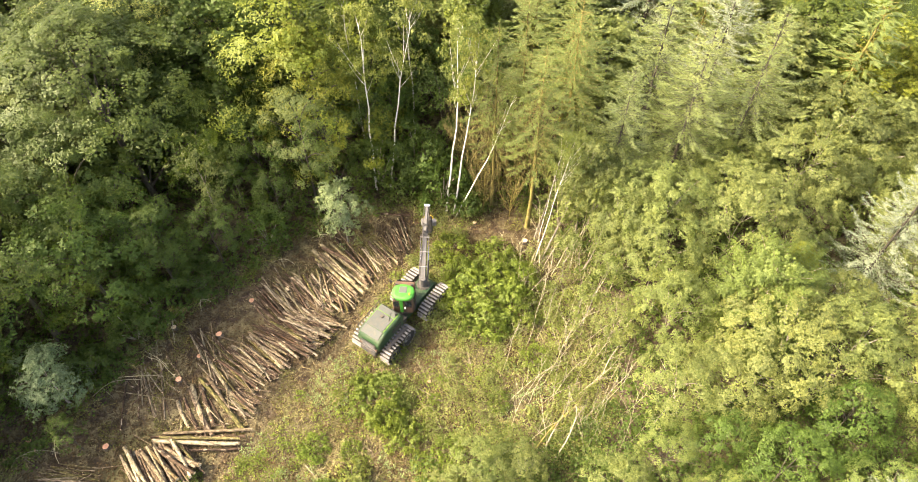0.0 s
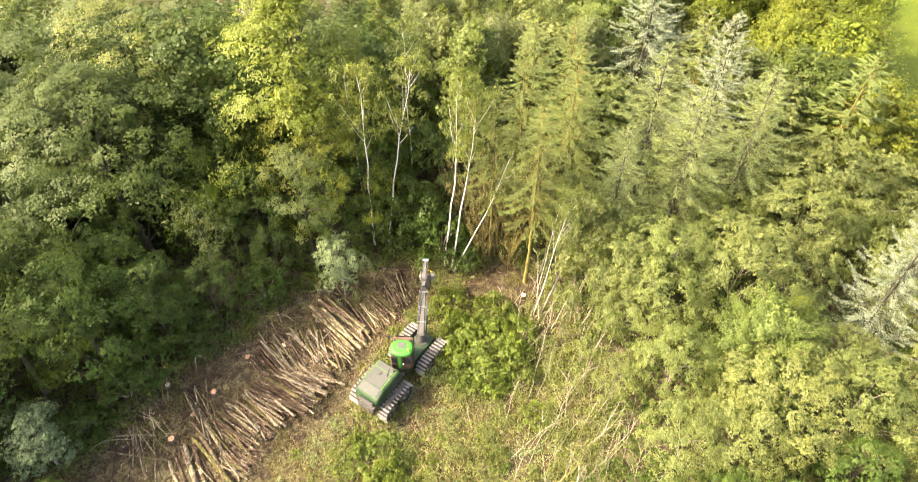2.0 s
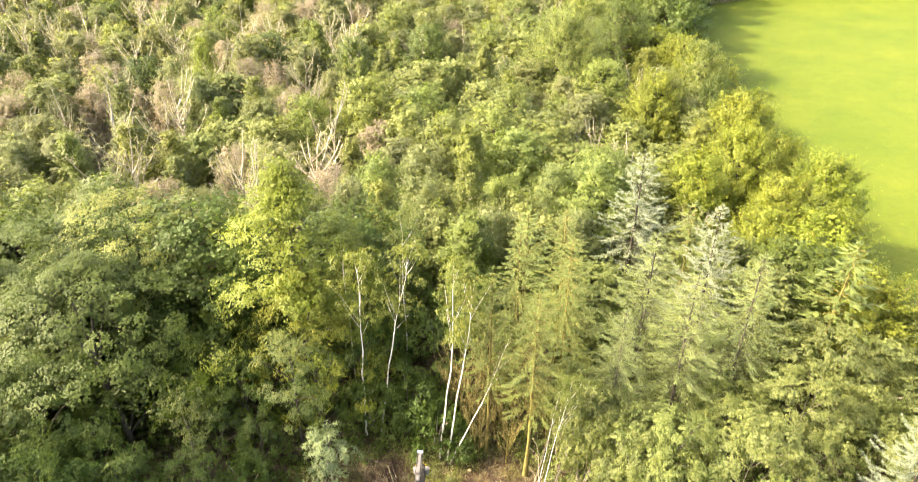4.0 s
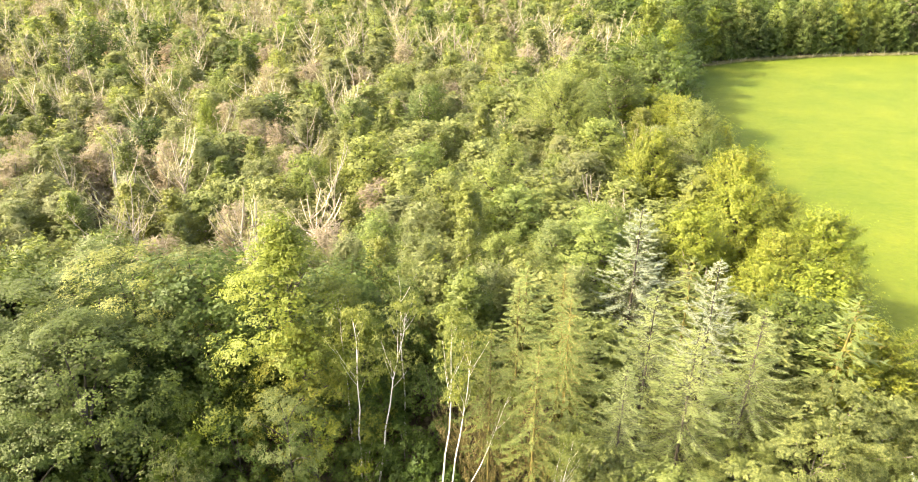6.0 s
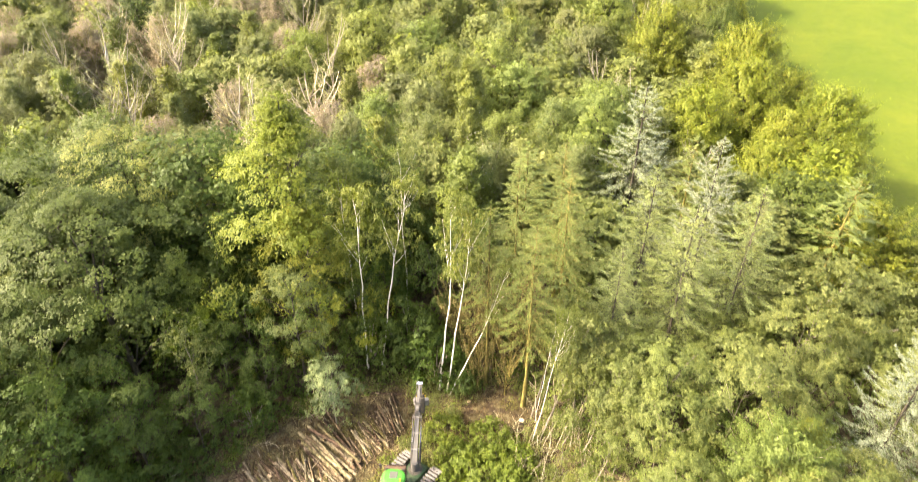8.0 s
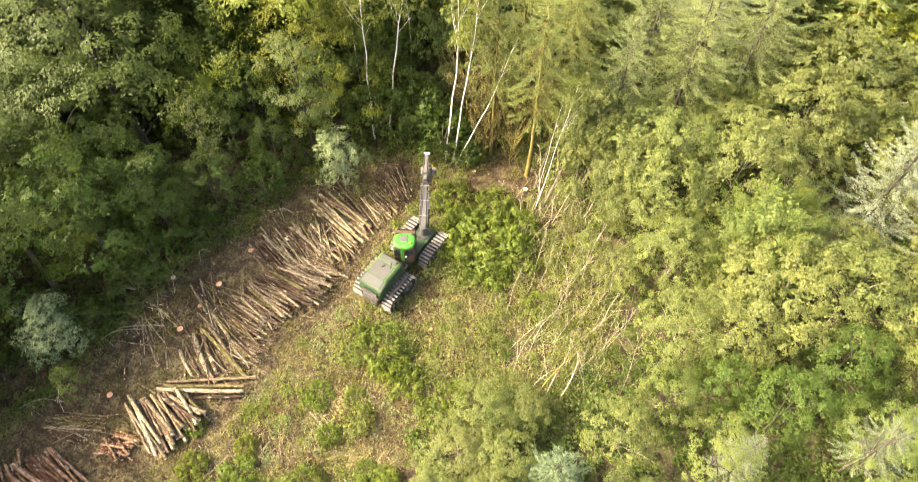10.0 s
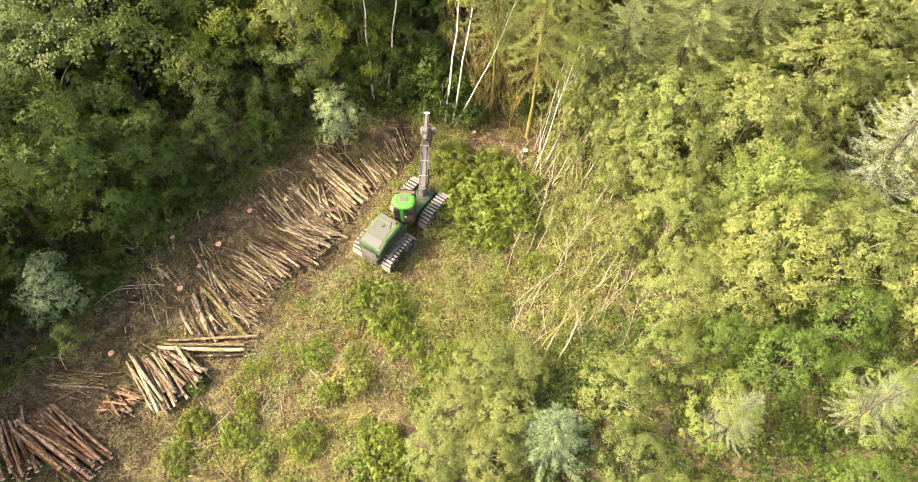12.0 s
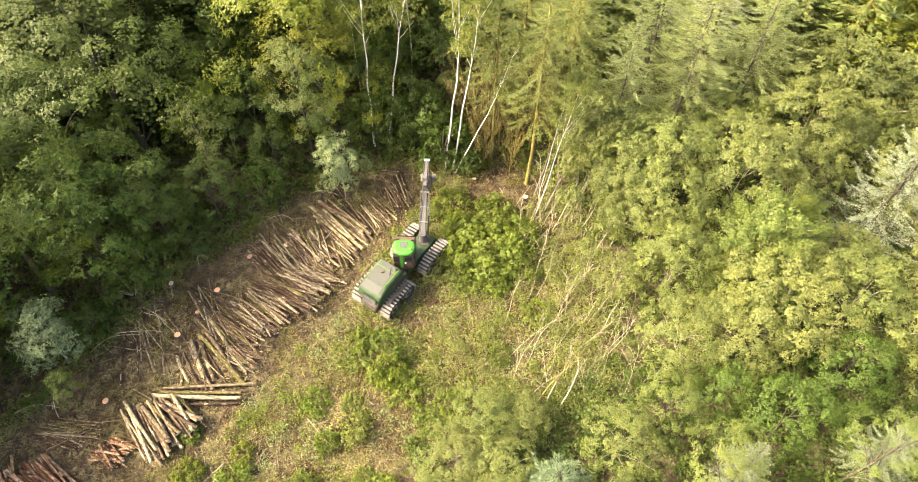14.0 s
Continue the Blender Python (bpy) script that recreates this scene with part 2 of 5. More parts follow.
GROUND, PASTURE = ground_mat(), pasture_mat()
GREEN = paint_mat("bright green paint", (0.03, 0.20, 0.02), 0.4, amount=0.25)
DEEP_GREEN = paint_mat("dark green paint", (0.010, 0.042, 0.012), 0.45, amount=0.4)
LIME = paint_mat("lime stripe", (0.07, 0.15, 0.018), 0.5, amount=0.2)
HOOD_GREY = paint_mat("grey bonnet panel", (0.060, 0.066, 0.060), 0.7, amount=0.35)
BLACK = paint_mat("black steel", (0.03, 0.03, 0.03), 0.6, amount=0.6)
STEEL = paint_mat("worn track steel", (0.21, 0.20, 0.195), 0.5, 0.35, (0.17, 0.13, 0.10), 0.5, 5.0)
BOOM_GREY = paint_mat("grey crane paint", (0.080, 0.078, 0.077), 0.6, 0.0, amount=0.5)
RUBBER = paint_mat("tyre rubber", (0.025, 0.024, 0.022), 0.9, 0, (0.07, 0.055, 0.04), 0.7)
RUST = paint_mat("rusty brown guard", (0.085, 0.045, 0.03), 0.7, 0.2, amount=0.5)
YELLOW = paint_mat("yellow paint", (0.62, 0.42, 0.02), 0.45, amount=0.3)
WHITE = paint_mat("white decal", (0.75, 0.75, 0.72), 0.5, amount=0.2)
CHROME = paint_mat("bright cylinder rod", (0.7, 0.7, 0.7), 0.2, 1.0, amount=0.15)


def glass_mat():
    m, n, l, p = nodes("tinted cab glass", 0.05, 0, 0.5)
    p.inputs["Base Color"].default_value = (0.05, 0.06, 0.06, 1)
    p.inputs["Transmission Weight"].default_value = 0.6
    return m


GLASS = glass_mat()


# ---- geometry helpers ----
class Geo:
    """Quads from tubes and leaves, or triangles from leaves alone, gathered into one mesh."""

    def __init__(self, tri=False):
        self.v, self.f, self.m, self.n, self.tri = [], [], [], 0, tri

    def add(self, v, f, m=0):
        self.v.append(np.asarray(v, float))
        self.f.append(np.asarray(f, int) + self.n)
        self.m.append(np.full(len(f), m))
        self.n += len(v)

    def tube(self, pts, radii, sides=6, m=0):
        pts = np.asarray(pts, float)
        d = np.gradient(pts, axis=0)
        d /= np.linalg.norm(d, axis=1)[:, None] + 1e-9
        ref = np.where(np.abs(d[:, 2:3]) > 0.9, [[1.0, 0, 0]], [[0, 0, 1.0]])
        a = np.cross(d, ref)
        a /= np.linalg.norm(a, axis=1)[:, None] + 1e-9
        b = np.cross(d, a)
        th = np.linspace(0, 2 * np.pi, sides, endpoint=False)
        ring = a[:, None] * np.cos(th)[None, :, None] + b[:, None] * np.sin(th)[None, :, None]
        v = (pts[:, None] + ring * np.asarray(radii, float)[:, None, None]).reshape(-1, 3)
        k, n = len(pts), sides
        i, j = np.meshgrid(np.arange(k - 1), np.arange(n), indexing="ij")
        f = np.stack([i * n + j, i * n + (j + 1) % n, (i + 1) * n + (j + 1) % n, (i + 1) * n + j], -1).reshape(-1, 4)
        self.add(v, f, m)

    def leaves(self, rng, p, normal, length, width, fold=0.25, along=None, m=0):
        """Folded four-cornered leaves at p that face normal; along: the way they point."""
        k = len(p)
        if not k:
            return
        normal = normal / (np.linalg.norm(normal, axis=1)[:, None] + 1e-9)
        t = rng.normal(size=(k, 3)) if along is None else along
        t = t - (t * normal).sum(1)[:, None] * normal
        t /= np.linalg.norm(t, axis=1)[:, None] + 1e-9
        s = np.cross(normal, t)
        ln = length * rng.uniform(0.65, 1.3, (k, 1))
        wd = width * rng.uniform(0.65, 1.3, (k, 1))
        if self.tri:
            v = np.stack([p + t * ln * 0.55, p - t * ln * 0.35 - s * wd * 0.6, p - t * ln * 0.35 + s * wd * 0.6], 1).reshape(-1, 3)
            self.add(v, np.arange(3 * k).reshape(-1, 3), m)
            return
        up = normal * wd * fold
        v = np.stack([p - t * ln * 0.5, p + s * wd * 0.5 + up, p + t * ln * 0.5, p - s * wd * 0.5 + up], 1).reshape(-1, 3)
        self.add(v, np.arange(4 * k).reshape(-1, 4), m)

    def mesh(self, name, *mats):
        v, f, mi = np.concatenate(self.v), np.concatenate(self.f), np.concatenate(self.m)
        me = bpy.data.meshes.new(name)
        me.vertices.add(len(v))
        me.vertices.foreach_set("co", v.astype(np.float32).ravel())
        w = f.shape[1]
        me.loops.add(w * len(f))
        me.loops.foreach_set("vertex_index", f.astype(np.int32).ravel())
        me.polygons.add(len(f))
        me.polygons.foreach_set("loop_start", np.arange(0, w * len(f), w, dtype=np.int32))
        me.polygons.foreach_set("material_index", mi.astype(np.int32))
        me.update(calc_edges=True)
        me.validate()
        for mt in mats:
            me.materials.append(mt)
        return me


def under(ob, parent):
    ob.parent = parent
    return ob


def part(name, bm, material, parent, label=""):
    me = bpy.data.meshes.new(name)
    bm.to_mesh(me)
    bm.free()
    me.materials.append(material)
    ob = under(new(name, me), parent)
    return tagged(ob, label)


def box(cx, cy, cz, sx, sy, sz, bev=0.03, m=None):
    bm = bmesh.new()
    bmesh.ops.create_cube(bm, size=1, matrix=Matrix.Translation((cx, cy, cz)) @ Matrix.Diagonal((sx, sy, sz, 1)))
    if bev:
        bmesh.ops.bevel(bm, geom=bm.edges[:], offset=bev, segments=2, affect="EDGES", profile=0.5)
    if m:
        bm.transform(m)
    return bm


def rod(a, b, r, sides=12, r2=None):
    a, b = Vector(a), Vector(b)
    bm = bmesh.new()
    rot = (b - a).to_track_quat("Z", "Y").to_matrix().to_4x4()
    bmesh.ops.create_cone(bm, cap_ends=True, segments=sides, radius1=r, radius2=r if r2 is None else r2, depth=(b - a).length, matrix=Matrix.Translation((a + b) / 2) @ rot)
    return bm


def slab(profile, y0, y1, bev=0.04, segs=2):
    """A side profile of (x, z) points, drawn out from y0 to y1, with rounded edges."""
    bm = bmesh.new()
    left = [bm.verts.new((x, y0, z)) for x, z in profile]
    right = [bm.verts.new((x, y1, z)) for x, z in profile]
    bm.faces.new(left)
    bm.faces.new(right[::-1])
    for k in range(len(profile)):
        j = (k + 1) % len(profile)
        bm.faces.new((left[j], left[k], right[k], right[j]))
    bmesh.ops.recalc_face_normals(bm, faces=bm.faces)
    if bev:
        bmesh.ops.bevel(bm, geom=bm.edges[:], offset=bev, segments=segs, affect="EDGES", profile=0.5)
    return bm


# ---- ground and pasture ----
CLEAR = [(-30, 2), (-28.5, 11), (-26, 14.5), (-21.6, 20.6), (-18.4, 25.4), (-14.8, 28.3), (-11.4, 32), (-8, 33.2), (-4, 35.3), (0, 34.8), (5.2, 33.6), (8.2, 29.5), (9.6, 24), (9.2, 19), (6.8, 16), (2, 15.5), (-3.2, 14.5), (-6, 9), (-8, 2)]
FIELD = [(34, 45), (39, 53), (42.5, 61), (41, 70), (39.5, 84), (42, 104), (48, 130), (58, 160), (69, 184), (84, 191), (110, 197), (150, 200), (330, 214), (330, 30), (60, 34)]


def inside(poly, x, y):
    hit = False
    for (xa, ya), (xb, yb) in zip(poly, poly[1:] + poly[:1]):
        if (ya > y) != (yb > y) and x < (xb - xa) * (y - ya) / (yb - ya) + xa:
            hit = not hit
    return hit


def edge_gap(poly, x, y):
    p = Vector((x, y))
    best = 1e9
    for a, b in zip(poly, poly[1:] + poly[:1]):
        a, b = Vector(a), Vector(b)
        u = max(0, min(1, (p - a).dot(b - a) / (b - a).length_squared))
        best = min(best, (a + (b - a) * u - p).length)
    return best


def build_ground():
    fine = np.linspace(-60, 60, 121)
    far = np.array([80, 110, 160, 250, 400, 700, 1200, 2200])
    xs = np.r_[-far[::-1], fine, far]
    ys = np.r_[-far[::-1], np.linspace(-60, 80, 141), np.array([100, 130, 180, 250, 400, 700, 1200, 2200])]
    X, Y = np.meshgrid(xs, ys)
    Z = np.array([0.10 * noise.noise((x * 0.25, y * 0.25, 0)) + 0.05 * noise.noise((x * 0.9, y * 0.9, 4)) for x, y in zip(X.ravel(), Y.ravel())]) - 0.06
    v = np.stack([X.ravel(), Y.ravel(), Z], 1)
    i, j = np.meshgrid(np.arange(len(ys) - 1), np.arange(len(xs) - 1), indexing="ij")
    w = len(xs)
    f = np.stack([i * w + j, i * w + j + 1, (i + 1) * w + j + 1, (i + 1) * w + j], -1).reshape(-1, 4)
    g = Geo()
    g.add(v, f)
    ob = new("ground", g.mesh("ground", GROUND))
    for p in ob.data.polygons:
        p.use_smooth = True
    tagged(ob, "brown leaf-littered forest floor with straw and grass", "ground", kind="structure")


def build_field():
    bm = bmesh.new()
    top = [bm.verts.new((x, y, 0.10)) for x, y in FIELD]
    face = bm.faces.new(top)
    made = bmesh.ops.extrude_face_region(bm, geom=[face])
    bmesh.ops.translate(bm, vec=(0, 0, -0.3), verts=[e for e in made["geom"] if isinstance(e, bmesh.types.BMVert)])
    bmesh.ops.recalc_face_normals(bm, faces=bm.faces)
    me = bpy.data.meshes.new("pasture")
    bm.to_mesh(me)
    bm.free()
    me.materials.append(PASTURE)
    tagged(new("pasture", me), "bright green mown pasture beside the wood", "field", kind="structure")


build_ground()
build_field()


# ---- trees ----
def unit(rng, k):
    d = rng.normal(size=(k, 3))
    return d / np.linalg.norm(d, axis=1)[:, None]


def curve(a, b, bow, k=5):
    u = np.linspace(0, 1, k)[:, None]
    return (1 - u) * np.asarray(a) + u * np.asarray(b) + 4 * u * (1 - u) * np.asarray(bow)


def stem(g, rng, h, r, lean=0.04, sides=7, k=8, tip=0.12):
    u = np.linspace(0, 1, k)
    w = np.cumsum(rng.normal(0, lean * h / k, (k, 2)), 0)
    w -= w[0]
    pts = np.c_[w, u * h - 0.15 * (u == 0)]
    rad = r * (1 - (1 - tip) * u) * np.where(u == 0, 1.35, 1)
    g.tube(pts, rad, sides)
    return lambda z: np.r_[[np.interp(z, pts[:, 2], pts[:, i]) for i in (0, 1)], z]


def clump_leaves(g, rng, c, cr, k, ln, wd, flat=0.9, upness=0.18, dome=(0, 0, 0), tight=False):
    """Leaves in sprays: those of one spray face much the same way."""
    ns = max(3, k // 6)
    d = unit(rng, ns)
    lead = np.asarray(dome, float) + [0, 0, 0.25]
    d *= np.where((d @ lead < 0) & (rng.random(ns) < 0.85), -1, 1)[:, None]
    mid = c + d * cr * rng.uniform(0.55, 1.05, (ns, 1)) * [1, 1, flat]
    face = d * (0.4 if tight else 0.55) + np.asarray(dome) * (0.9 if tight else 0.65) + [0, 0, upness] + unit(rng, ns) * (0.25 if tight else 0.35)
    face /= np.linalg.norm(face, axis=1)[:, None]
    who = rng.integers(0, ns, k)
    o = unit(rng, k) * cr * 0.42 * rng.uniform(0.2, 1, (k, 1))
    o -= (o * face[who]).sum(1)[:, None] * face[who] * 0.75
    g.leaves(rng, mid[who] + o, face[who] + unit(rng, k) * (0.22 if tight else 0.32), ln, wd)


def broad(rng, h, r, low, clumps, per, ln, cr, peak=1.0, trunk_r=0.2, limb=12, wd=0.62, bark_sides=6, tight=False):
    """A broadleaf tree: a bent trunk, limbs and a lumpy crown of leaf clumps. peak over 1 makes the crown pointed."""
    t, c = Geo(), Geo(True)
    at = stem(t, rng, h * 0.88, trunk_r, 0.05, bark_sides)
    mid, half = h * (1 + low) / 2, h * (1 - low) / 2
    off = rng.uniform(0, 50, 3)
    spots = []
    for k in range(clumps):
        d = unit(rng, 1)[0]
        if d[2] < -0.8 or (d[2] < 0 and rng.random() < 0.25):
            d[2] = -d[2]
        rr = rng.uniform(0.7 if tight else 0.45, 1.0) ** 0.5
        lump = 0.72 + 0.75 * (0.5 + 0.5 * noise.noise(Vector(d * 1.6) + Vector(off)))
        z = mid + half * d[2] * rr * min(lump, 1.08)
        share = max(0.12, 1 - max(0.0, (z - h * low) / (h * (1 - low))) ** 2.2) if peak > 1 else 1
        rad = r * rr * lump * (share if peak > 1 else 1)
        spots.append((at(min(z, h * 0.85)) * [1, 1, 0] + [d[0] * rad, d[1] * rad, min(z, h)], rad))
    for k, (s, rad) in enumerate(spots):
        size = cr * rng.uniform(0.7, 1.25)
        out = s - np.array([0, 0, mid - 0.3 * half])
        clump_leaves(c, rng, s, size, max(6, int(per * rng.uniform(0.7, 1.3))), ln, ln * wd, dome=out / (np.linalg.norm(out) + 1e-6), tight=tight)
        if k < limb:
            z0 = max(h * low * 0.7, s[2] - rad * rng.uniform(0.5, 1.0) - 0.5)
            z0 = min(z0, h * 0.8)
            t.tube(curve(at(z0), s, [0, 0, 0.12 * rad], 5), np.linspace(trunk_r * 0.42, 0.02, 5), 4)
    return t, c


def plume(rng, h, r, low, boughs, per, ln, wd=0.55, rise=0.5, peak=0.3, trunk_r=0.15, fan=0.34):
    """A lumpy crown whose boughs each end in a spray of small leaves that points out and up; rise: how steeply, fan: a spray's breadth."""
    t, c = Geo(), Geo(True)
    at = stem(t, rng, h * 0.8, trunk_r, 0.05, 5, 5)
    off = Vector(rng.uniform(0, 50, 3))
    base, tall = h * low, h * (1 - low)
    tips, ways = [], []
    for k in range(boughs):
        q = 1 - ((k + rng.uniform(0, 1)) / boughs) ** 0.85
        th = k * 2.39996 + rng.uniform(-0.6, 0.6)
        spot = Vector((math.cos(th), math.sin(th), q * 1.6))
        swell = 0.93 + 0.36 * noise.noise(spot * 1.2 + off) + 0.16 * noise.noise(spot * 2.8 + off) + rng.uniform(-0.05, 0.05)
        girth = math.sqrt(max(0.02, 1 - ((q - 0.36) / 0.66) ** 2)) * (1 - peak * q)
        reach = max(0.1, r * girth * swell)
        z = base + tall * min(1.0, q * (0.74 + 0.3 * swell))
        axis = at(min(z, h * 0.78))
        tip = np.array([axis[0] + math.cos(th) * reach, axis[1] + math.sin(th) * reach, z])
        slope = 1.5 * (q - 0.3) + rise
        way = np.array([math.cos(th), math.sin(th), slope])
        tips.append(tip)
        ways.append(way / np.linalg.norm(way))
        if k % 3 == 0:
            start = at(min(max(z - reach * (0.4 + rise), h * 0.12), h * 0.76))
            t.tube(curve(start, tip, [0, 0, -0.05 * reach], 4), np.linspace(trunk_r * 0.32, 0.012, 4), 3)
    b, d = np.array(tips), np.array(ways)
    who = np.repeat(np.arange(boughs), per)
    n = len(who)
    long = (0.22 * r + 0.2) * (1 + 1.2 * rise) * rng.uniform(0.75, 1.25, boughs)[who]
    u = rng.uniform(0, 1, n) ** 0.8
    side = unit(rng, n)
    side -= (side * d[who]).sum(1)[:, None] * d[who]
    width = fan * r * np.sqrt(np.maximum(0.05, 1 - u**2)) * rng.uniform(0.75, 1.2, boughs)[who]
    p = b[who] - d[who] * (long * (1 - u) - rng.exponential(0.07 * r, n))[:, None] + side * (width * rng.uniform(0.05, 1, n) ** 0.5)[:, None]
    nrm = d[who] * 0.7 + side * 0.25 + [0, 0, 0.35] + unit(rng, n) * 0.45
    c.leaves(rng, p, nrm, ln, ln * wd, 0.2, d[who] * (0.4 + rise) + unit(rng, n) * 0.8)
    # older, larger leaves within close the crown
    within = np.repeat(np.arange(boughs), max(5, per // 5))
    p = b[within] * [0.76, 0.76, 1] - d[within] * (0.16 * r) + unit(rng, len(within)) * fan * r * 1.1
    c.leaves(rng, p, d[within] + unit(rng, len(within)) * 0.4, ln * 1.6, ln * min(1.2, wd * 2.4), 0.2)
    return t, c


def conifer(rng, h, r, low, step, arms, twigs, ln, wd, droop=0.25, trunk_r=0.16, sparse=0.0):
    """A conifer: whorls of drooping arms, each a flat feather of side twigs clad in needles, with upturned tips."""
    t, c = Geo(), Geo(True)
    at = stem(t, rng, h, trunk_r, 0.012, 6, 6, 0.06)
    z = h * low
    while z < h - 0.25:
        u = (z - h * low) / (h * (1 - low))
        reach = r * ((1 - u) ** 0.8) * (0.6 + 0.4 * min(1, u * 4 + 0.4)) + 0.15
        count = max(4, int(arms * (0.6 + 0.4 * (1 - u))))
        turn = rng.uniform(0, 6.3)
        for k in range(count):
            if rng.random() < sparse:
                continue
            th = turn + 6.283 * k / count + rng.uniform(-0.3, 0.3)
            L = reach * rng.uniform(0.62, 1.15)
            out = np.array([math.cos(th), math.sin(th), 0])
            side = np.array([-out[1], out[0], 0])
            a = at(z + rng.uniform(-0.12, 0.12))
            lift = 0.25 * u
            dip = lambda w: L * ((0.12 + lift) * w - droop * w**2 + 0.22 * w**4)
            v = np.linspace(0, 1, 5)
            t.tube(a + out * (L * v)[:, None] + np.array([0, 0, 1]) * dip(v)[:, None], np.linspace(0.02, 0.006, 5), 3)
            k2 = max(int(twigs * 0.14), int(twigs * L / r))
            w = rng.uniform(0.02, 1.0, k2) ** 0.62
            stem_at = a + out * (L * w)[:, None] + np.array([0, 0, 1]) * dip(w)[:, None]
            sgn = np.where(rng.random(k2) < 0.5, -1, 1)[:, None]
            along = out * 0.8 + side * sgn * rng.uniform(0.25, 0.8, (k2, 1)) + np.array([0, 0, -0.2]) + rng.normal(0, 0.12, (k2, 3))
            along /= np.linalg.norm(along, axis=1)[:, None]
            far_out = (rng.uniform(0, 1, k2) * (0.05 + 0.17 * L * (1.1 - w)))[:, None]
            nrm = np.array([0, 0, 1.0]) + rng.normal(0, 0.22, (k2, 3))
            c.leaves(rng, stem_at + along * (far_out + ln * 0.3), nrm, ln, wd, 0.3, along)
        z += step * rng.uniform(0.7, 1.3) * (1.15 - 0.5 * u)
    tip = np.tile(at(h - 0.1), (8, 1))
    al = np.array([0, 0, 1.0]) + rng.normal(0, 0.5, (8, 3))
    c.leaves(rng, tip + al * 0.12, unit(rng, 8), ln * 0.8, wd, 0.3, al)
    return t, c


def slim(rng, h, r, low, clumps, per, ln, cr, trunk_r=0.09, lean=0.06, fork=6):
    """A slender birch: a pale, slightly bowed stem, steep thin limbs and an airy crown near the top."""
    t, c = Geo(), Geo(True)
    at = stem(t, rng, h * 0.95, trunk_r, lean, 7, 9, 0.15)
    for k in range(clumps):
        z = h * (low + (1 - low) * rng.uniform(0, 1) ** 0.8)
        u = (z / h - low) / (1 - low)
        th = rng.uniform(0, 6.3)
        rad = r * (0.35 + 0.65 * math.sin(min(1, u + 0.15) * 2.6)) * rng.uniform(0.2, 1)
        s = at(min(z, h * 0.93)) + [math.cos(th) * rad, math.sin(th) * rad, rng.uniform(0, 0.4)]
        clump_leaves(c, rng, s, cr * rng.uniform(0.7, 1.3), max(5, int(per * rng.uniform(0.6, 1.3))), ln, ln * 0.7, 0.9)
        if k < fork * 1.5:
            t.tube(curve(at(max(h * 0.3, s[2] - rad * 1.6 - 0.3)), s, [0, 0, -0.1 * rad], 4), np.linspace(trunk_r * 0.24, 0.010, 4), 3)
    return t, c


def bare(rng, h, r, low, limbs, twigs, ln, wd, thick=0.045):
    """A tree with few leaves left: rising limbs and a haze of fine upright twigs."""
    t, c = Geo(), Geo(True)
    at = stem(t, rng, h * 0.9, 0.1, 0.05, 5, 6)
    for k in range(limbs):
        th, z0 = rng.uniform(0, 6.3), h * rng.uniform(low * 0.6, 0.7)
        L = r * rng.uniform(0.5, 1.0)
        end = at(z0) + [math.cos(th) * L, math.sin(th) * L, rng.uniform(1.2, 3.0) * L]
        end[2] = min(end[2], h)
        pts = curve(at(z0), end, [0.1 * math.cos(th) * L, 0.1 * math.sin(th) * L, -0.12 * L], 5)
        t.tube(pts, np.linspace(thick, thick * 0.35, 5), 3)
        w = rng.uniform(0.3, 1.05, twigs)
        p = np.stack([np.interp(w, np.linspace(0, 1, 5), pts[:, i]) for i in range(3)], 1)
        al = np.array([0, 0, 0.9]) + unit(rng, twigs) * 0.75
        al /= np.linalg.norm(al, axis=1)[:, None]
        c.leaves(rng, p + al * ln * 0.5, unit(rng, twigs), ln, wd, 0.2, al)
    return t, c


def shrub(rng, h, r, clumps, per, ln, cr, stems=7, wd=0.6):
    """A many-stemmed bush: a low, uneven dome of leaf clumps."""
    t, c = Geo(), Geo(True)
    off = rng.uniform(0, 50, 3)
    for k in range(clumps):
        th, q = rng.uniform(0, 6.3), math.sqrt(rng.uniform(0, 1))
        d = Vector((math.cos(th) * q, math.sin(th) * q, 0))
        dome = math.sqrt(max(0.05, 1 - q * q * 0.9)) * (0.65 + 0.6 * (0.5 + 0.5 * noise.noise(d * 2.2 + Vector(off))))
        s = np.array([d.x * r, d.y * r, h * min(1, dome) * rng.uniform(0.55, 1.0) - cr * 0.5])
        s[2] = max(s[2], cr * 0.4)
        clump_leaves(c, rng, s, cr * rng.uniform(0.7, 1.25), max(5, int(per * rng.uniform(0.7, 1.3))), ln, ln * wd)
        if k < stems:
            t.tube(curve([d.x * 0.15, d.y * 0.15, -0.1], s, [0, 0, 0.15 * h], 5), np.linspace(0.06, 0.015, 5) * min(1, h / 4), 4)
    return t, c


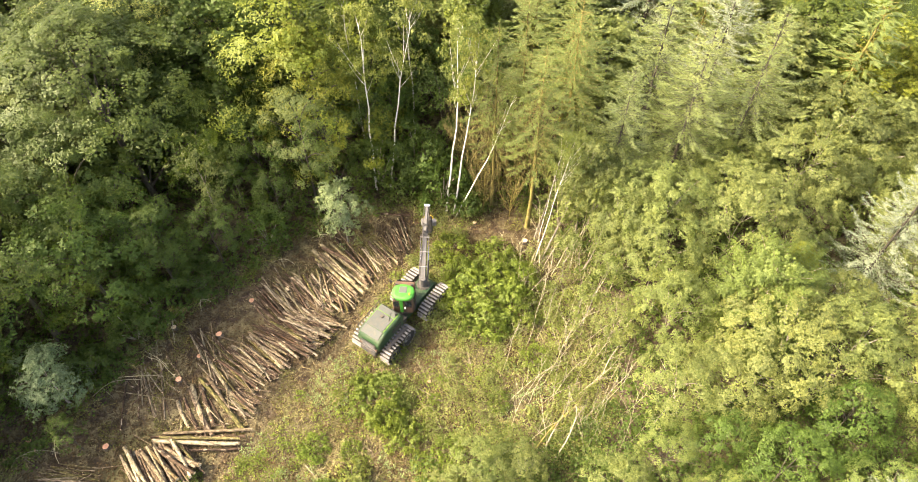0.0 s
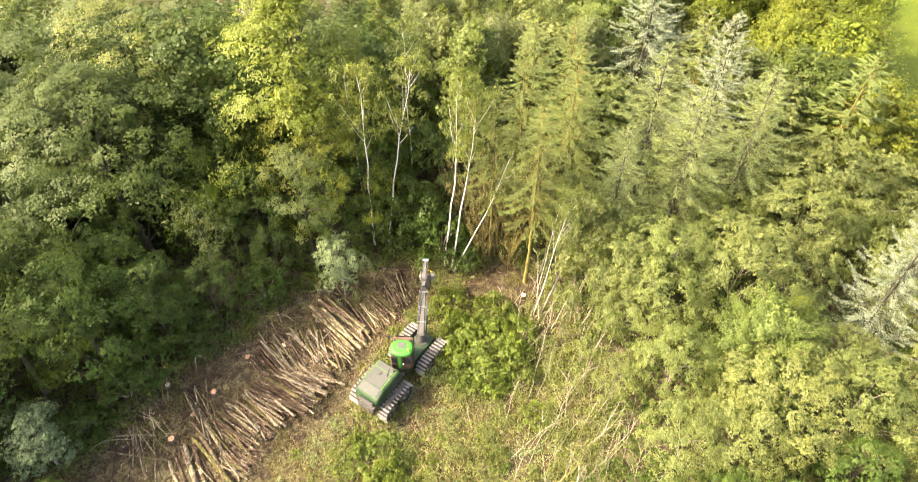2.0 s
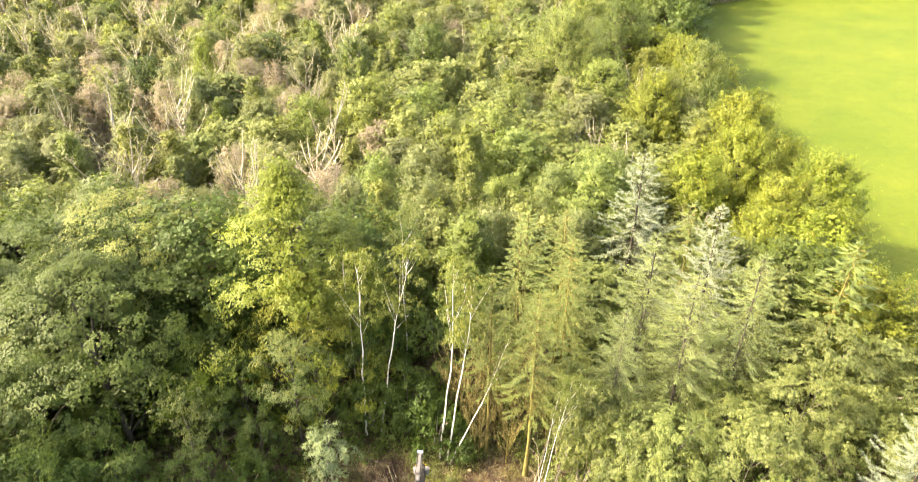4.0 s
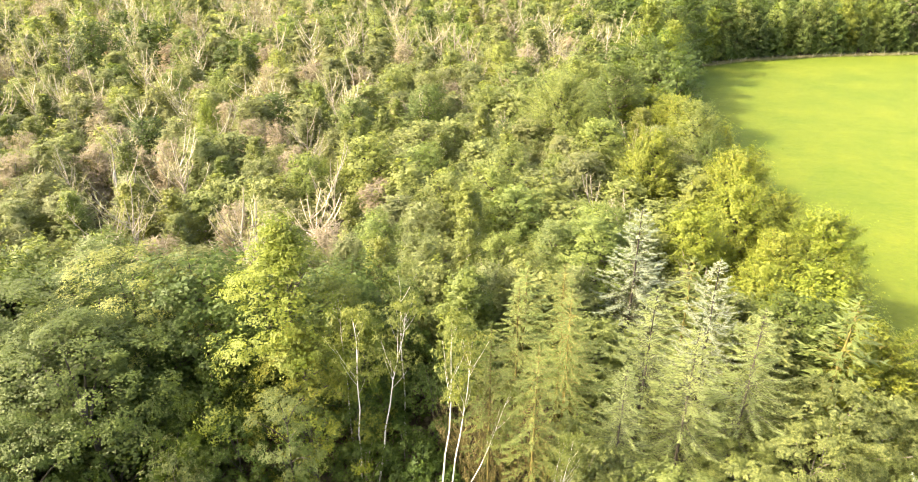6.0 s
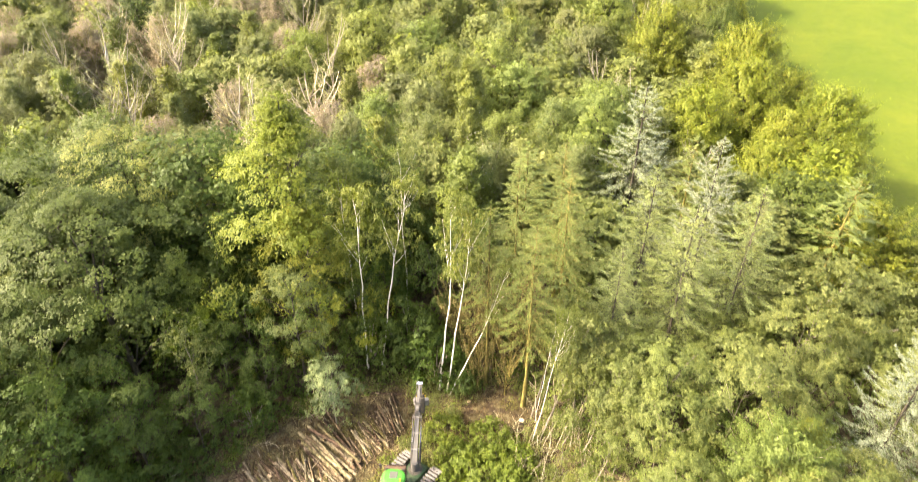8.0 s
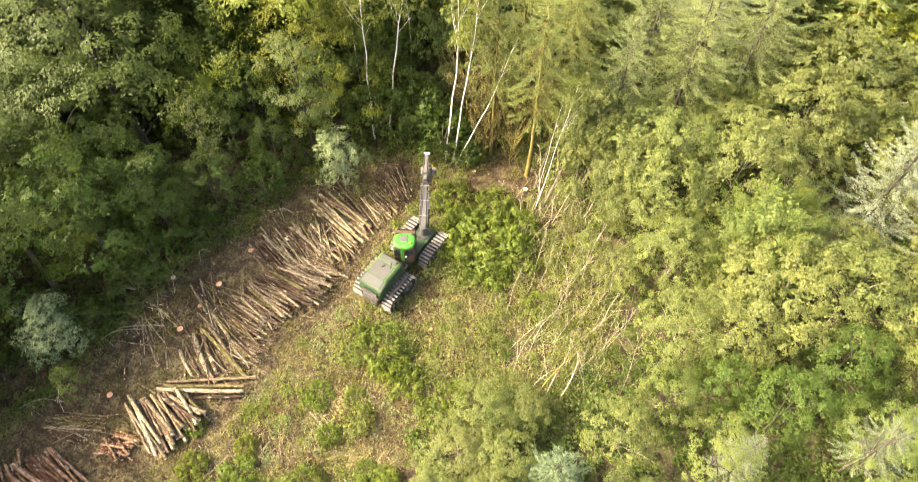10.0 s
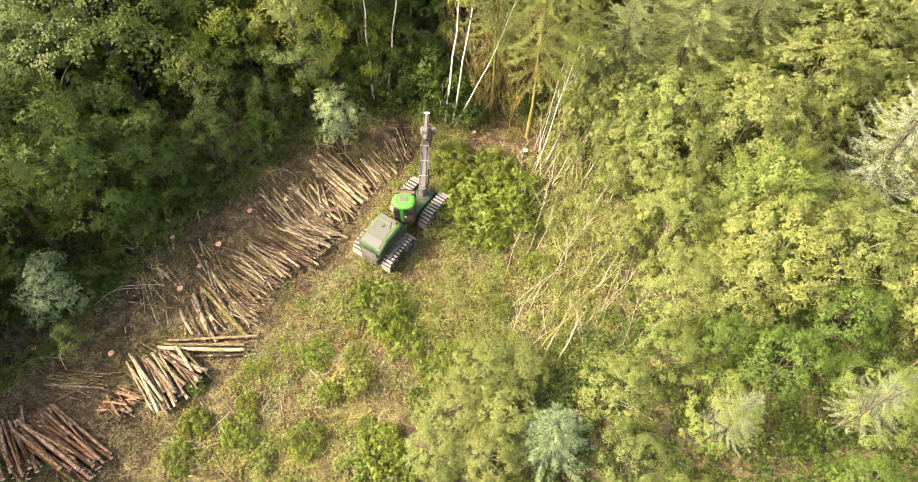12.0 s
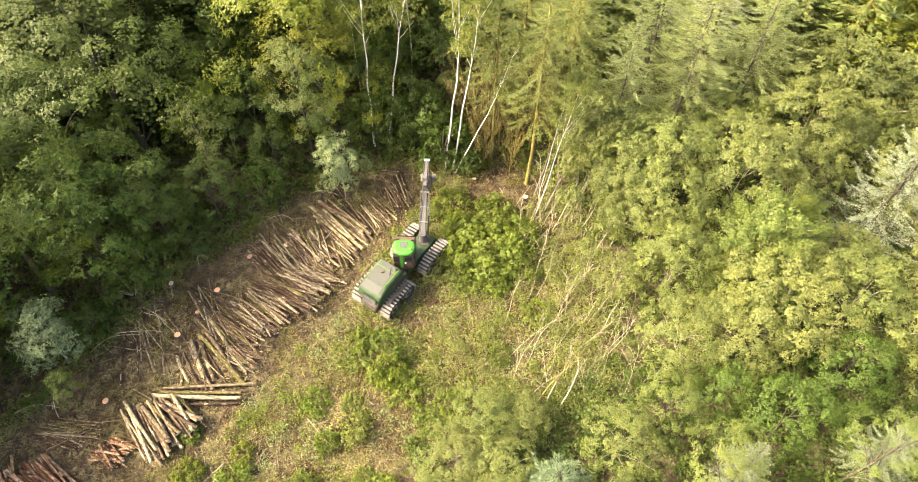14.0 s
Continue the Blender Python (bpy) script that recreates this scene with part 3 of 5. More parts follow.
# kind: object name, builder, arguments near and far, materials, height of the pattern, label
KINDS = {
    "oak": ("oak_tree", broad, (15, 4.7, 0.20, 120, 180, 0.125, 0.70, 1, 0.2, 8, 0.62, 6, True), (15, 4.6, 0.08, 240, 78, 0.2, 0.68, 0.1, 0.1, 0.24, 0.17), DARK_BARK, OAK_LEAF, 15, "broad oak tree with a dense olive-green crown"),
    "grey": ("ash_tree", broad, (15, 4.0, 0.20, 92, 140, 0.125, 0.66, 1, 0.18, 10, 0.58, 6, True), (15, 3.9, 0.1, 220, 78, 0.185, 0.6, 0.2, 0.2, 0.2, 0.17), DARK_BARK, GREY_LEAF, 15, "ash tree with a soft grey-green crown"),
    "hazel": ("hazel_tree", broad, (9, 2.6, 0.10, 62, 120, 0.14, 0.58, 1, 0.09, 8), (9, 2.9, 0.05, 160, 72, 0.2, 0.68, 0.15, 0.1, 0.1, 0.19), DARK_BARK, HAZEL_LEAF, 9, "shaded hazel tree with dark green leaves"),
    "maple": ("maple_tree", broad, (17, 5.2, 0.06, 170, 140, 0.145, 0.74, 2, 0.2, 10), (17, 4.8, 0.08, 240, 84, 0.2, 0.65, 0.15, 0.35, 0.2, 0.17), DARK_BARK, MAPLE_LEAF, 17, "field maple with a yellow-green autumn crown"),
    "willow": ("willow_tree", broad, (8, 3.0, 0.08, 150, 120, 0.112, 0.46, 1, 0.045, 8, 0.62, 6), (8, 2.5, 0.05, 180, 66, 0.165, 0.6, 0.3, 0.2, 0.09, 0.18), GREY_BARK, WILLOW_LEAF, 8, "sallow willow with pale yellow-green leaves in the sun"),
    "beech": ("beech_tree", broad, (12, 4.0, 0.12, 90, 130, 0.16, 0.7, 1, 0.2, 12), (12, 4.1, 0.03, 400, 78, 0.18, 0.6, 0.3, 0.1, 0.2, 0.13), DARK_BARK, BEECH_LEAF, 12, "beech tree turning golden along the wood's edge"),
    "birch": ("birch_tree", slim, (16, 2.0, 0.62, 46, 90, 0.115, 0.62, 0.085), (16, 2.4, 0.2, 180, 66, 0.185, 0.6, 0.4, 0.4, 0.07, 0.2), BIRCH_BARK, BIRCH_LEAF, 16, "slender birch with a white stem and airy crown"),
    "spruce": ("spruce_tree", conifer, (17, 5.4, 0.08, 0.62, 10, 200, 0.2, 0.046, 0.34), (17, 3.6, 0.15, 0.7, 10, 40, 0.5, 0.14, 0.3), DARK_BARK, SPRUCE_LEAF, 17, "tiered spruce with pale grey-green drooping branches"),
    "silver_spruce": ("spruce_tree", conifer, (16, 4.9, 0.06, 0.62, 10, 200, 0.2, 0.046, 0.26), None, DARK_BARK, PALE_SPRUCE, 16, "silvery white spruce with stiff tiered branches"),
    "larch": ("larch_tree", conifer, (16, 3.0, 0.42, 0.42, 9, 100, 0.2, 0.046, 0.42, 0.15, 0.2), (16, 2.5, 0.3, 0.8, 8, 16, 0.6, 0.16, 0.32, 0.13, 0.1), MOSS_BARK, LARCH_LEAF, 16, "thin larch with feathery golden-green branches"),
    "bare": ("bare_tree", bare, (12, 2.3, 0.3, 13, 9, 0.7, 0.03), (13, 2.2, 0.12, 26, 26, 0.7, 0.035, 0.06), PALE_BARK, TWIG, 12, "nearly leafless tree with grey upright twigs"),
    "pink": ("bare_tree", bare, (11, 2.4, 0.3, 30, 34, 0.75, 0.035), (11, 2.7, 0.1, 110, 80, 0.4, 0.08, 1.3, 0.25, 0.1, 0.22), PALE_BARK, PINK_TWIG, 11, "bare tree with a haze of reddish-brown twigs"),
    "haze": ("sallow_tree", bare, (10, 2.6, 0.2, 34, 34, 0.45, 0.10), (10, 2.6, 0.06, 180, 84, 0.24, 0.26, 0.5, 0.2, 0.08, 0.19), PALE_BARK, HAZE_LEAF, 10, "thin-leaved sallow with feathery grey-green twigs, paled to suggest haze"),
    "hedge": ("oak_tree", broad, None, (16, 4.8, 0.02, 300, 78, 0.2, 0.65, 0.15, 0.1, 0.3, 0.16), DARK_BARK, OAK_LEAF, 16, "tall hedgerow oak leafy down to the pasture"),
    "tall": ("white_willow_tree", broad, None, (16, 6.2, 0.08, 560, 102, 0.17, 0.6, 0.2, 0.1, 0.3, 0.11), DARK_BARK, GREY_LEAF, 16, "large white willow with a domed grey-green crown"),
    "ash": ("ash_tree", plume, (10, 4.4, 0.08, 240, 150, 0.14, 0.55, 0.3, 0.1, 0.12, 0.12), None, GREY_BARK, ASH_LEAF, 10, "young ash with a broad feathery mid-green crown"),
    "brush": ("brush_tree", bare, (7, 2.3, 0.1, 30, 26, 0.5, 0.022, 0.03), None, MOSS_BARK, BROWN_TWIG, 7, "leafless thicket of thin brown twigs"),
    "blue": ("spruce_tree", conifer, (6, 2.2, 0.03, 0.32, 10, 60, 0.24, 0.05, 0.10, 0.08), None, DARK_BARK, BLUE_LEAF, 6, "young blue-green spruce with stiff branches"),
    "silver": ("whitebeam_tree", broad, (6, 1.55, 0.04, 60, 120, 0.12, 0.5, 1, 0.06, 6), None, GREY_BARK, SILVER_LEAF, 6, "young whitebeam with silvery pale green leaves"),
    "bush": ("bramble_bush", shrub, (2.2, 2.3, 80, 75, 0.15, 0.42), None, GREY_BARK, BUSH_LEAF, 2.2, "leafy green bramble bush on the cleared ground"),
    "grey_bush": ("sallow_bush", shrub, (1.6, 1.1, 26, 60, 0.13, 0.38), None, GREY_BARK, GREY_LEAF, 1.6, "small grey-leaved sallow bush on rough ground"),
    "under": ("hazel_bush", shrub, (4.0, 1.9, 50, 80, 0.17, 0.6), (4.0, 1.9, 0.0, 40, 60, 0.2, 0.6, 0.2, 0.1, 0.06, 0.28), GREY_BARK, HAZEL_LEAF, 4.0, "bright green hazel bush at the wood's edge"),
    "sapling": ("sapling_tree", slim, (7, 1.2, 0.25, 26, 65, 0.14, 0.55, 0.045, 0.08, 5), None, GREY_BARK, WILLOW_LEAF, 7, "thin pale sapling with light green leaves"),
}
pattern = {}
VARIANTS = 4


def thin_out(build, args, far):
    """The same tree with fewer, larger leaves, for the distance."""
    if args is None or far < 2:
        return args
    a, k = list(args), (1, 1, 1.28, 1.7, 2.3)[far]
    if build is plume:
        a[3], a[4], a[5] = max(24, int(a[3] / k**0.8)), max(16, int(a[4] / k**1.1)), a[5] * k
    elif build is conifer and far > 2:
        a[3], a[5], a[6], a[7] = a[3] * 1.3, int(a[5] * 0.7), a[6] * 1.3, a[7] * 1.5
    elif build is bare:
        a[3], a[4], a[6] = int(a[3] / k**0.5), int(a[4] / k**0.5), a[6] * k
    return tuple(a)


def plant(kind, x, y, h, turn=None, wide=1.0, far=0, variant=None):
    """A tree or bush of that kind and height; those of one pattern share their meshes."""
    name, build, near_args, far_args, bark, leaf, h0, label = KINDS[kind]
    far = 0 if far_args is None else far if near_args else max(far, 1)
    v = random.randrange(3 if far else VARIANTS) if variant is None else variant
    turn = random.uniform(0, 360) if turn is None else turn
    s = h / h0
    m = Matrix.LocRotScale((x, y, -0.05), Euler((0, 0, radians(turn))), (s * wide, s * wide, s))
    key = (kind, far, v)
    if key in pattern:
        first = pattern[key]
        return copy_thing(first, m @ Matrix.Diagonal((*(1 / k for k in first.scale), 1)))
    rng = np.random.default_rng(sum(map(ord, kind)) * 11 + v * 7 + far)
    if far and (build in (broad, slim, shrub) or len(far_args) > 9 and build is bare):
        build = plume
    t, c = build(rng, *(thin_out(build, far_args, far) if far else near_args))
    root = new(name)
    under(new("trunk", t.mesh("trunk", bark)), root)
    under(new("crown", c.mesh("crown", leaf)), root)
    root.matrix_basis = m
    pattern[key] = root
    return tagged(root, label, name.split("_")[-1], {"tree": "trees of the wood", "bush": "bushes"}[name.split("_")[-1]])


# ---- the wood: chosen trees first, then the rest ----
PLACED = []


def hero(kind, x, y, h, wide=1.0, turn=None, variant=None):
    PLACED.append((x, y, (5.0 if kind == "tall" else 3.4 if "spruce" in kind or kind in ("maple", "oak", "hedge", "beech") else 1.6) * wide))
    return plant(kind, x, y, h, turn, wide, 0 if y < 50 else 1 if y < 110 else 3 if y < 170 else 4, variant)


random.seed(7)
# a dark gap stays open between the oaks and the maple
PLACED.append((-17.4, 36.5, 4.2))
for row in [
    ("maple", -11.4, 41.5, 20.5, 1.3), ("grey", -11.0, 35.4, 11.0, 0.95), ("haze", -13.5, 53.0, 13.0, 1.2), ("willow", -1.0, 51.0, 12.0, 1.0), ("haze", 3.5, 50.5, 12.0, 1.1), ("willow", 6.5, 53.5, 12.0, 1.0), ("birch", -6.0, 52.0, 14.0, 1.0), ("haze", -2.5, 56.5, 12.0, 1.1), ("birch", 2.0, 56.0, 14.0, 1.1), ("haze", -9.0, 57.0, 12.0, 1.1), ("grey", 10.5, 57.0, 13.0, 1.0), ("haze", 11.5, 51.0, 11.5, 1.0), ("oak", -23.0, 35.0, 16.5, 1.25), ("maple", -10.2, 38.6, 14.5, 1.15), ("oak", -29.0, 38.5, 16.5, 1.3),
    ("grey", -23.5, 44.5, 16.5, 1.3), ("oak", -30.0, 28.0, 14.5, 1.2), ("oak", -25.0, 30.5, 13.0, 0.95), 
    # below y 20, trees beyond x -28 lie out of view, added to cast shade
    ("hazel", -9.5, 36.6, 8.5, 0.9), ("hazel", -22.8, 25.0, 11.0, 1.1), ("oak", -27.0, 23.5, 15.0, 1.0), ("hazel", -29.0, 18.5, 10.0, 1.0),
    ("hazel", -20.2, 28.0, 8.5, 1.0), ("silver", -8.3, 31.6, 6.0, 1.0), ("silver", -24.6, 18.8, 5.2, 1.35), ("hazel", -22.8, 15.8, 3.6, 0.9), ("oak", -35.5, 6.0, 14.0, 1.1), ("oak", -31.5, 13.0, 9.5, 0.9), ("hazel", -28.6, 11.0, 8.5, 1.0), ("oak", -32.0, 8.5, 10.5, 0.9), ("hazel", -29.0, 15.5, 8.5, 1.0),
    ("birch", -6.5, 36.9, 16.5, 0.9), ("birch", -3.6, 43.0, 16.5, 1.0),
    ("hazel", -5.0, 41.5, 7.0, 1.0), ("hazel", -8.2, 44.0, 8.0, 1.1), ("hazel", -1.2, 41.0, 8.0, 1.0), ("hazel", -3.4, 46.5, 8.5, 1.1), ("hazel", 1.0, 43.5, 10.0, 1.0), ("hazel", -7.0, 39.2, 7.5, 0.9),
    ("birch", -7.6, 41.5, 16.0, 0.9), ("sapling", -17.6, 32.4, 10.0, 0.9), ("hazel", -16.2, 34.2, 7.0, 1.0), ("hazel", -18.9, 35.6, 7.5, 1.1), ("hazel", -14.8, 36.0, 8.0, 1.0), ("hazel", -17.5, 38.6, 8.5, 1.1), ("under", -14.2, 31.6, 3.8, 1.0), ("hazel", -19.8, 27.2, 6.5, 1.0), ("hazel", -17.0, 29.4, 6.5, 1.0), ("hazel", -13.2, 33.2, 6.0, 0.9),
    ("under", -1.2, 36.0, 5.5, 0.9), ("under", -6.4, 37.5, 6.0, 0.9), ("under", -3.2, 38.0, 6.0, 0.8), ("under", 0.9, 34.6, 3.2, 0.8),
    ("larch", 5.15, 32.8, 16.5, 1.0), ("larch", 2.5, 35.0, 16.5, 0.9), ("larch", 8.0, 38.0, 17.0, 1.1), ("larch", 8.6, 43.0, 16.5, 1.1), ("larch", 5.0, 41.0, 16.0, 1.0),
    ("silver_spruce", 16.0, 50.5, 17.5, 1.2), ("spruce", 21.0, 38.0, 15.5, 1.1), ("silver_spruce", 19.8, 43.0, 16.5, 1.0), ("spruce", 14.2, 39.8, 16.0, 1.1),
    ("spruce", 11.0, 34.0, 14.0, 0.9), ("spruce", 16.0, 36.0, 15.5, 1.1), ("silver_spruce", 27.6, 26.8, 15.0, 0.85),
    ("beech", 38.2, 60.5, 12.5, 1.08), ("beech", 32.0, 56.5, 12.0, 1.0), ("beech", 24.5, 60.0, 13.0, 1.0), ("beech", 30.5, 64.5, 14.0, 1.0), ("beech", 33.5, 73.0, 14.5, 1.1), ("beech", 36.8, 67.5, 11.5, 1.0),
    ("beech", 35.6, 52.0, 10.5, 0.95), ("beech", 28.5, 52.0, 11.5, 1.0), ("tall", 17.5, 97.0, 18.0, 1.05), ("beech", 26.0, 80.0, 14.5, 1.0), ("hedge", 34.5, 84.0, 13.0, 0.8), ("grey", 35.5, 92.0, 15.0, 1.1),
    ("beech", 36.0, 101.0, 13.5, 1.1), ("hedge", 28.0, 107.0, 17.0, 1.0), ("hedge", 39.0, 112.0, 16.0, 0.9), ("maple", 45.5, 139.0, 16.0, 1.0), ("maple", 49.0, 163.0, 19.0, 1.1), ("hedge", 38.0, 128.0, 17.0, 1.0),
    ("hedge", 60.0, 174.0, 20.0, 1.1), ("hedge", 54.5, 163.5, 19.0, 1.0), ("hedge", 65.0, 184.0, 20.0, 1.1), ("maple", 50.5, 151.0, 17.0, 1.0), ("oak", -78.0, 158.0, 16.0, 1.2), ("maple", -36.0, 101.5, 13.0, 0.9), ("oak", -2.2, 106.0, 14.0, 1.1), ("pink", -58.0, 92.0, 11.0, 1.2), ("pink", -37.0, 89.0, 11.0, 1.3), ("pink", -62.0, 172.0, 12.0, 1.5),
    ("pink", -24.4, 97.0, 11.0, 1.0), ("pink", -8.8, 156.0, 12.0, 1.3), ("bare", -48.0, 82.5, 11.0, 1.2), ("bare", -46.5, 80.0, 10.0, 1.2), ("bare", -68.0, 121.0, 13.0, 1.0), ("bare", -65.0, 118.0, 13.0, 1.0), ("bare", -71.0, 118.0, 13.0, 1.0),
    ("bare", -50.0, 190.0, 15.0, 1.0), ("bare", -45.0, 185.0, 15.0, 1.0), ("bare", -40.0, 188.0, 15.0, 1.0), ("bare", -76.0, 184.0, 15.0, 1.0), ("bare", -70.0, 180.0, 15.0, 1.0), ("spruce", -18.0, 190.0, 15.0, 1.2),
    ("ash", 18.8, 23.4, 9.0, 0.95), ("willow", 18.6, 29.0, 9.0, 1.1), ("willow", 13.0, 26.6, 8.0, 0.9), ("willow", 13.8, 29.5, 9.0, 1.0), ("willow", 24.0, 33.0, 9.0, 1.0),
    ("willow", 12.8, 17.8, 6.5, 0.95), ("willow", 22.5, 19.0, 8.0, 1.2), ("willow", 1.0, 13.6, 4.0, 1.2),
    ("hazel", 17.5, 13.0, 6.5, 1.1), ("grey", 13.2, 10.5, 7.0, 1.0), ("grey", 21.0, 10.5, 7.5, 1.1), ("blue", 4.6, 9.6, 5.6, 1.15), ("silver_spruce", 22.6, 11.2, 6.5, 1.1), ("silver_spruce", 14.8, 10.6, 6.0, 1.0), ("willow", -0.4, 11.4, 3.2, 1.6), ("willow", 3.4, 13.8, 3.2, 1.2), ("willow", -1.6, 9.4, 3.0, 1.5), ("willow", 2.2, 11.2, 3.4, 1.5), ("willow", 1.2, 9.0, 3.2, 1.4),
    ("willow", 8.4, 12.0, 5.0, 1.1), ("willow", 13.4, 22.8, 7.0, 0.9), ("grey", 26.5, 14.0, 8.0, 1.1),
    ("bush", 1.6, 26.0, 2.4, 1.2), ("bush", 0.2, 28.2, 1.8, 0.8), ("bush", 3.6, 27.4, 2.1, 0.9), ("bush", 0.2, 24.2, 1.3, 0.8), ("bush", 2.4, 23.6, 1.4, 0.7), ("bush", -6.2, 19.6, 1.2, 0.8), ("bush", -4.4, 17.4, 1.7, 0.7), ("bush", 2.6, 29.3, 2.0, 0.9), ("bush", -5.0, 18.6, 1.6, 1.1), ("bush", -3.4, 16.4, 1.3, 1.0), ("grey_bush", -6.4, 13.9, 1.4, 1.1),
    ("bush", -0.6, 30.5, 1.5, 0.9), ("bush", 3.9, 25.0, 1.6, 0.9), ("bush", -12.6, 12.6, 1.0, 0.7), ("bush", -9.0, 10.4, 1.2, 0.9), ("bush", -4.6, 9.6, 1.5, 1.0),
    ("brush", 3.2, 36.4, 7.0, 0.9), ("brush", 1.4, 36.8, 8.0, 1.0), ("brush", 3.7, 37.6, 8.5, 1.0), ("brush", 0.7, 38.2, 7.5, 0.9), ("brush", 4.8, 38.4, 8.0, 1.0), ("brush", 1.9, 34.4, 5.0, 0.8), ("brush", 3.9, 34.0, 4.5, 0.8), ("brush", 5.6, 36.3, 7.5, 0.9), ("brush", 4.3, 35.2, 5.5, 0.8), ("brush", 7.0, 35.4, 6.5, 0.9), ("brush", 2.0, 35.4, 5.5, 0.8), ("brush", 8.6, 34.2, 5.5, 0.8), ("sapling", 8.2, 31.0, 7.5, 1.1), ("sapling", 9.6, 32.4, 8.5, 1.2), ("sapling", 7.6, 33.4, 8.0, 1.1), ("sapling", 10.6, 30.0, 8.0, 1.2), ("willow", 9.9, 32.6, 8.5, 0.85), ("willow", 11.2, 29.4, 8.0, 0.8), ("willow", 8.4, 35.8, 8.0, 0.75), ("sapling", 7.2, 27.6, 5.5, 1.0),
]:
    hero(*row)


# low bushes dotted over the cleared ground
for _ in range(60):
    x, y = random.uniform(-18, 6), random.uniform(7, 24)
    if not inside(CLEAR, x, y) or y > 15.5 + 0.9 * (x + 14) or math.hypot(x + 4, y - 25) < 5 or any(math.hypot(x - a, y - b) < 1.5 for a, b, _ in PLACED):
        continue
    hero(random.choice(("bush", "bush", "grey_bush")), x, y, random.uniform(0.5, 1.2), random.uniform(0.7, 1.2))


def leaning(kind, x, y, h, wide, tilt, toward):
    """A hero that leans by tilt degrees towards a compass angle counted from +x."""
    ob = hero(kind, x, y, h, wide)
    a = radians(toward)
    ob.matrix_basis = Matrix.Translation((x, y, -0.05)) @ Matrix.Rotation(radians(tilt), 4, Vector((-math.sin(a), math.cos(a), 0))) @ Matrix.Translation((-x, -y, 0.05)) @ ob.matrix_basis


for row in [
    ("willow", 9.6, 22.5, 4.5, 0.8, 12, 40), ("willow", 10.6, 27.0, 6.0, 0.8, 10, 50), ("sapling", 8.2, 24.0, 6.0, 0.9, 22, 50), ("sapling", 7.0, 22.4, 5.0, 0.9, 25, 60), ("sapling", 9.0, 20.2, 5.5, 0.9, 24, 45),
    ("birch", -0.93, 34.5, 18.0, 0.8, 2, 0), ("birch", -0.4, 34.3, 17.0, 0.8, 6, 0), ("birch", -0.2, 34.0, 13.5, 0.7, 17, 0), ("birch", -5.4, 37.2, 17.0, 0.9, 9, 0), ("birch", 5.5, 29.7, 12.5, 0.55, 8, 10), ("birch", 5.9, 31.4, 11.0, 0.5, 5, 5), ("sapling", 6.0, 29.8, 9.0, 0.8, 20, 35), ("sapling", 6.3, 30.4, 10.0, 0.8, 17, 30),
    ("sapling", 7.6, 29.4, 8.0, 0.8, 16, 20), ("sapling", 8.6, 28.2, 8.0, 0.9, 20, 40), ("sapling", 5.6, 31.6, 10.5, 0.8, 15, 40), ("sapling", 9.4, 26.4, 6.5, 0.9, 25, 45),
]:
    leaning(*row)


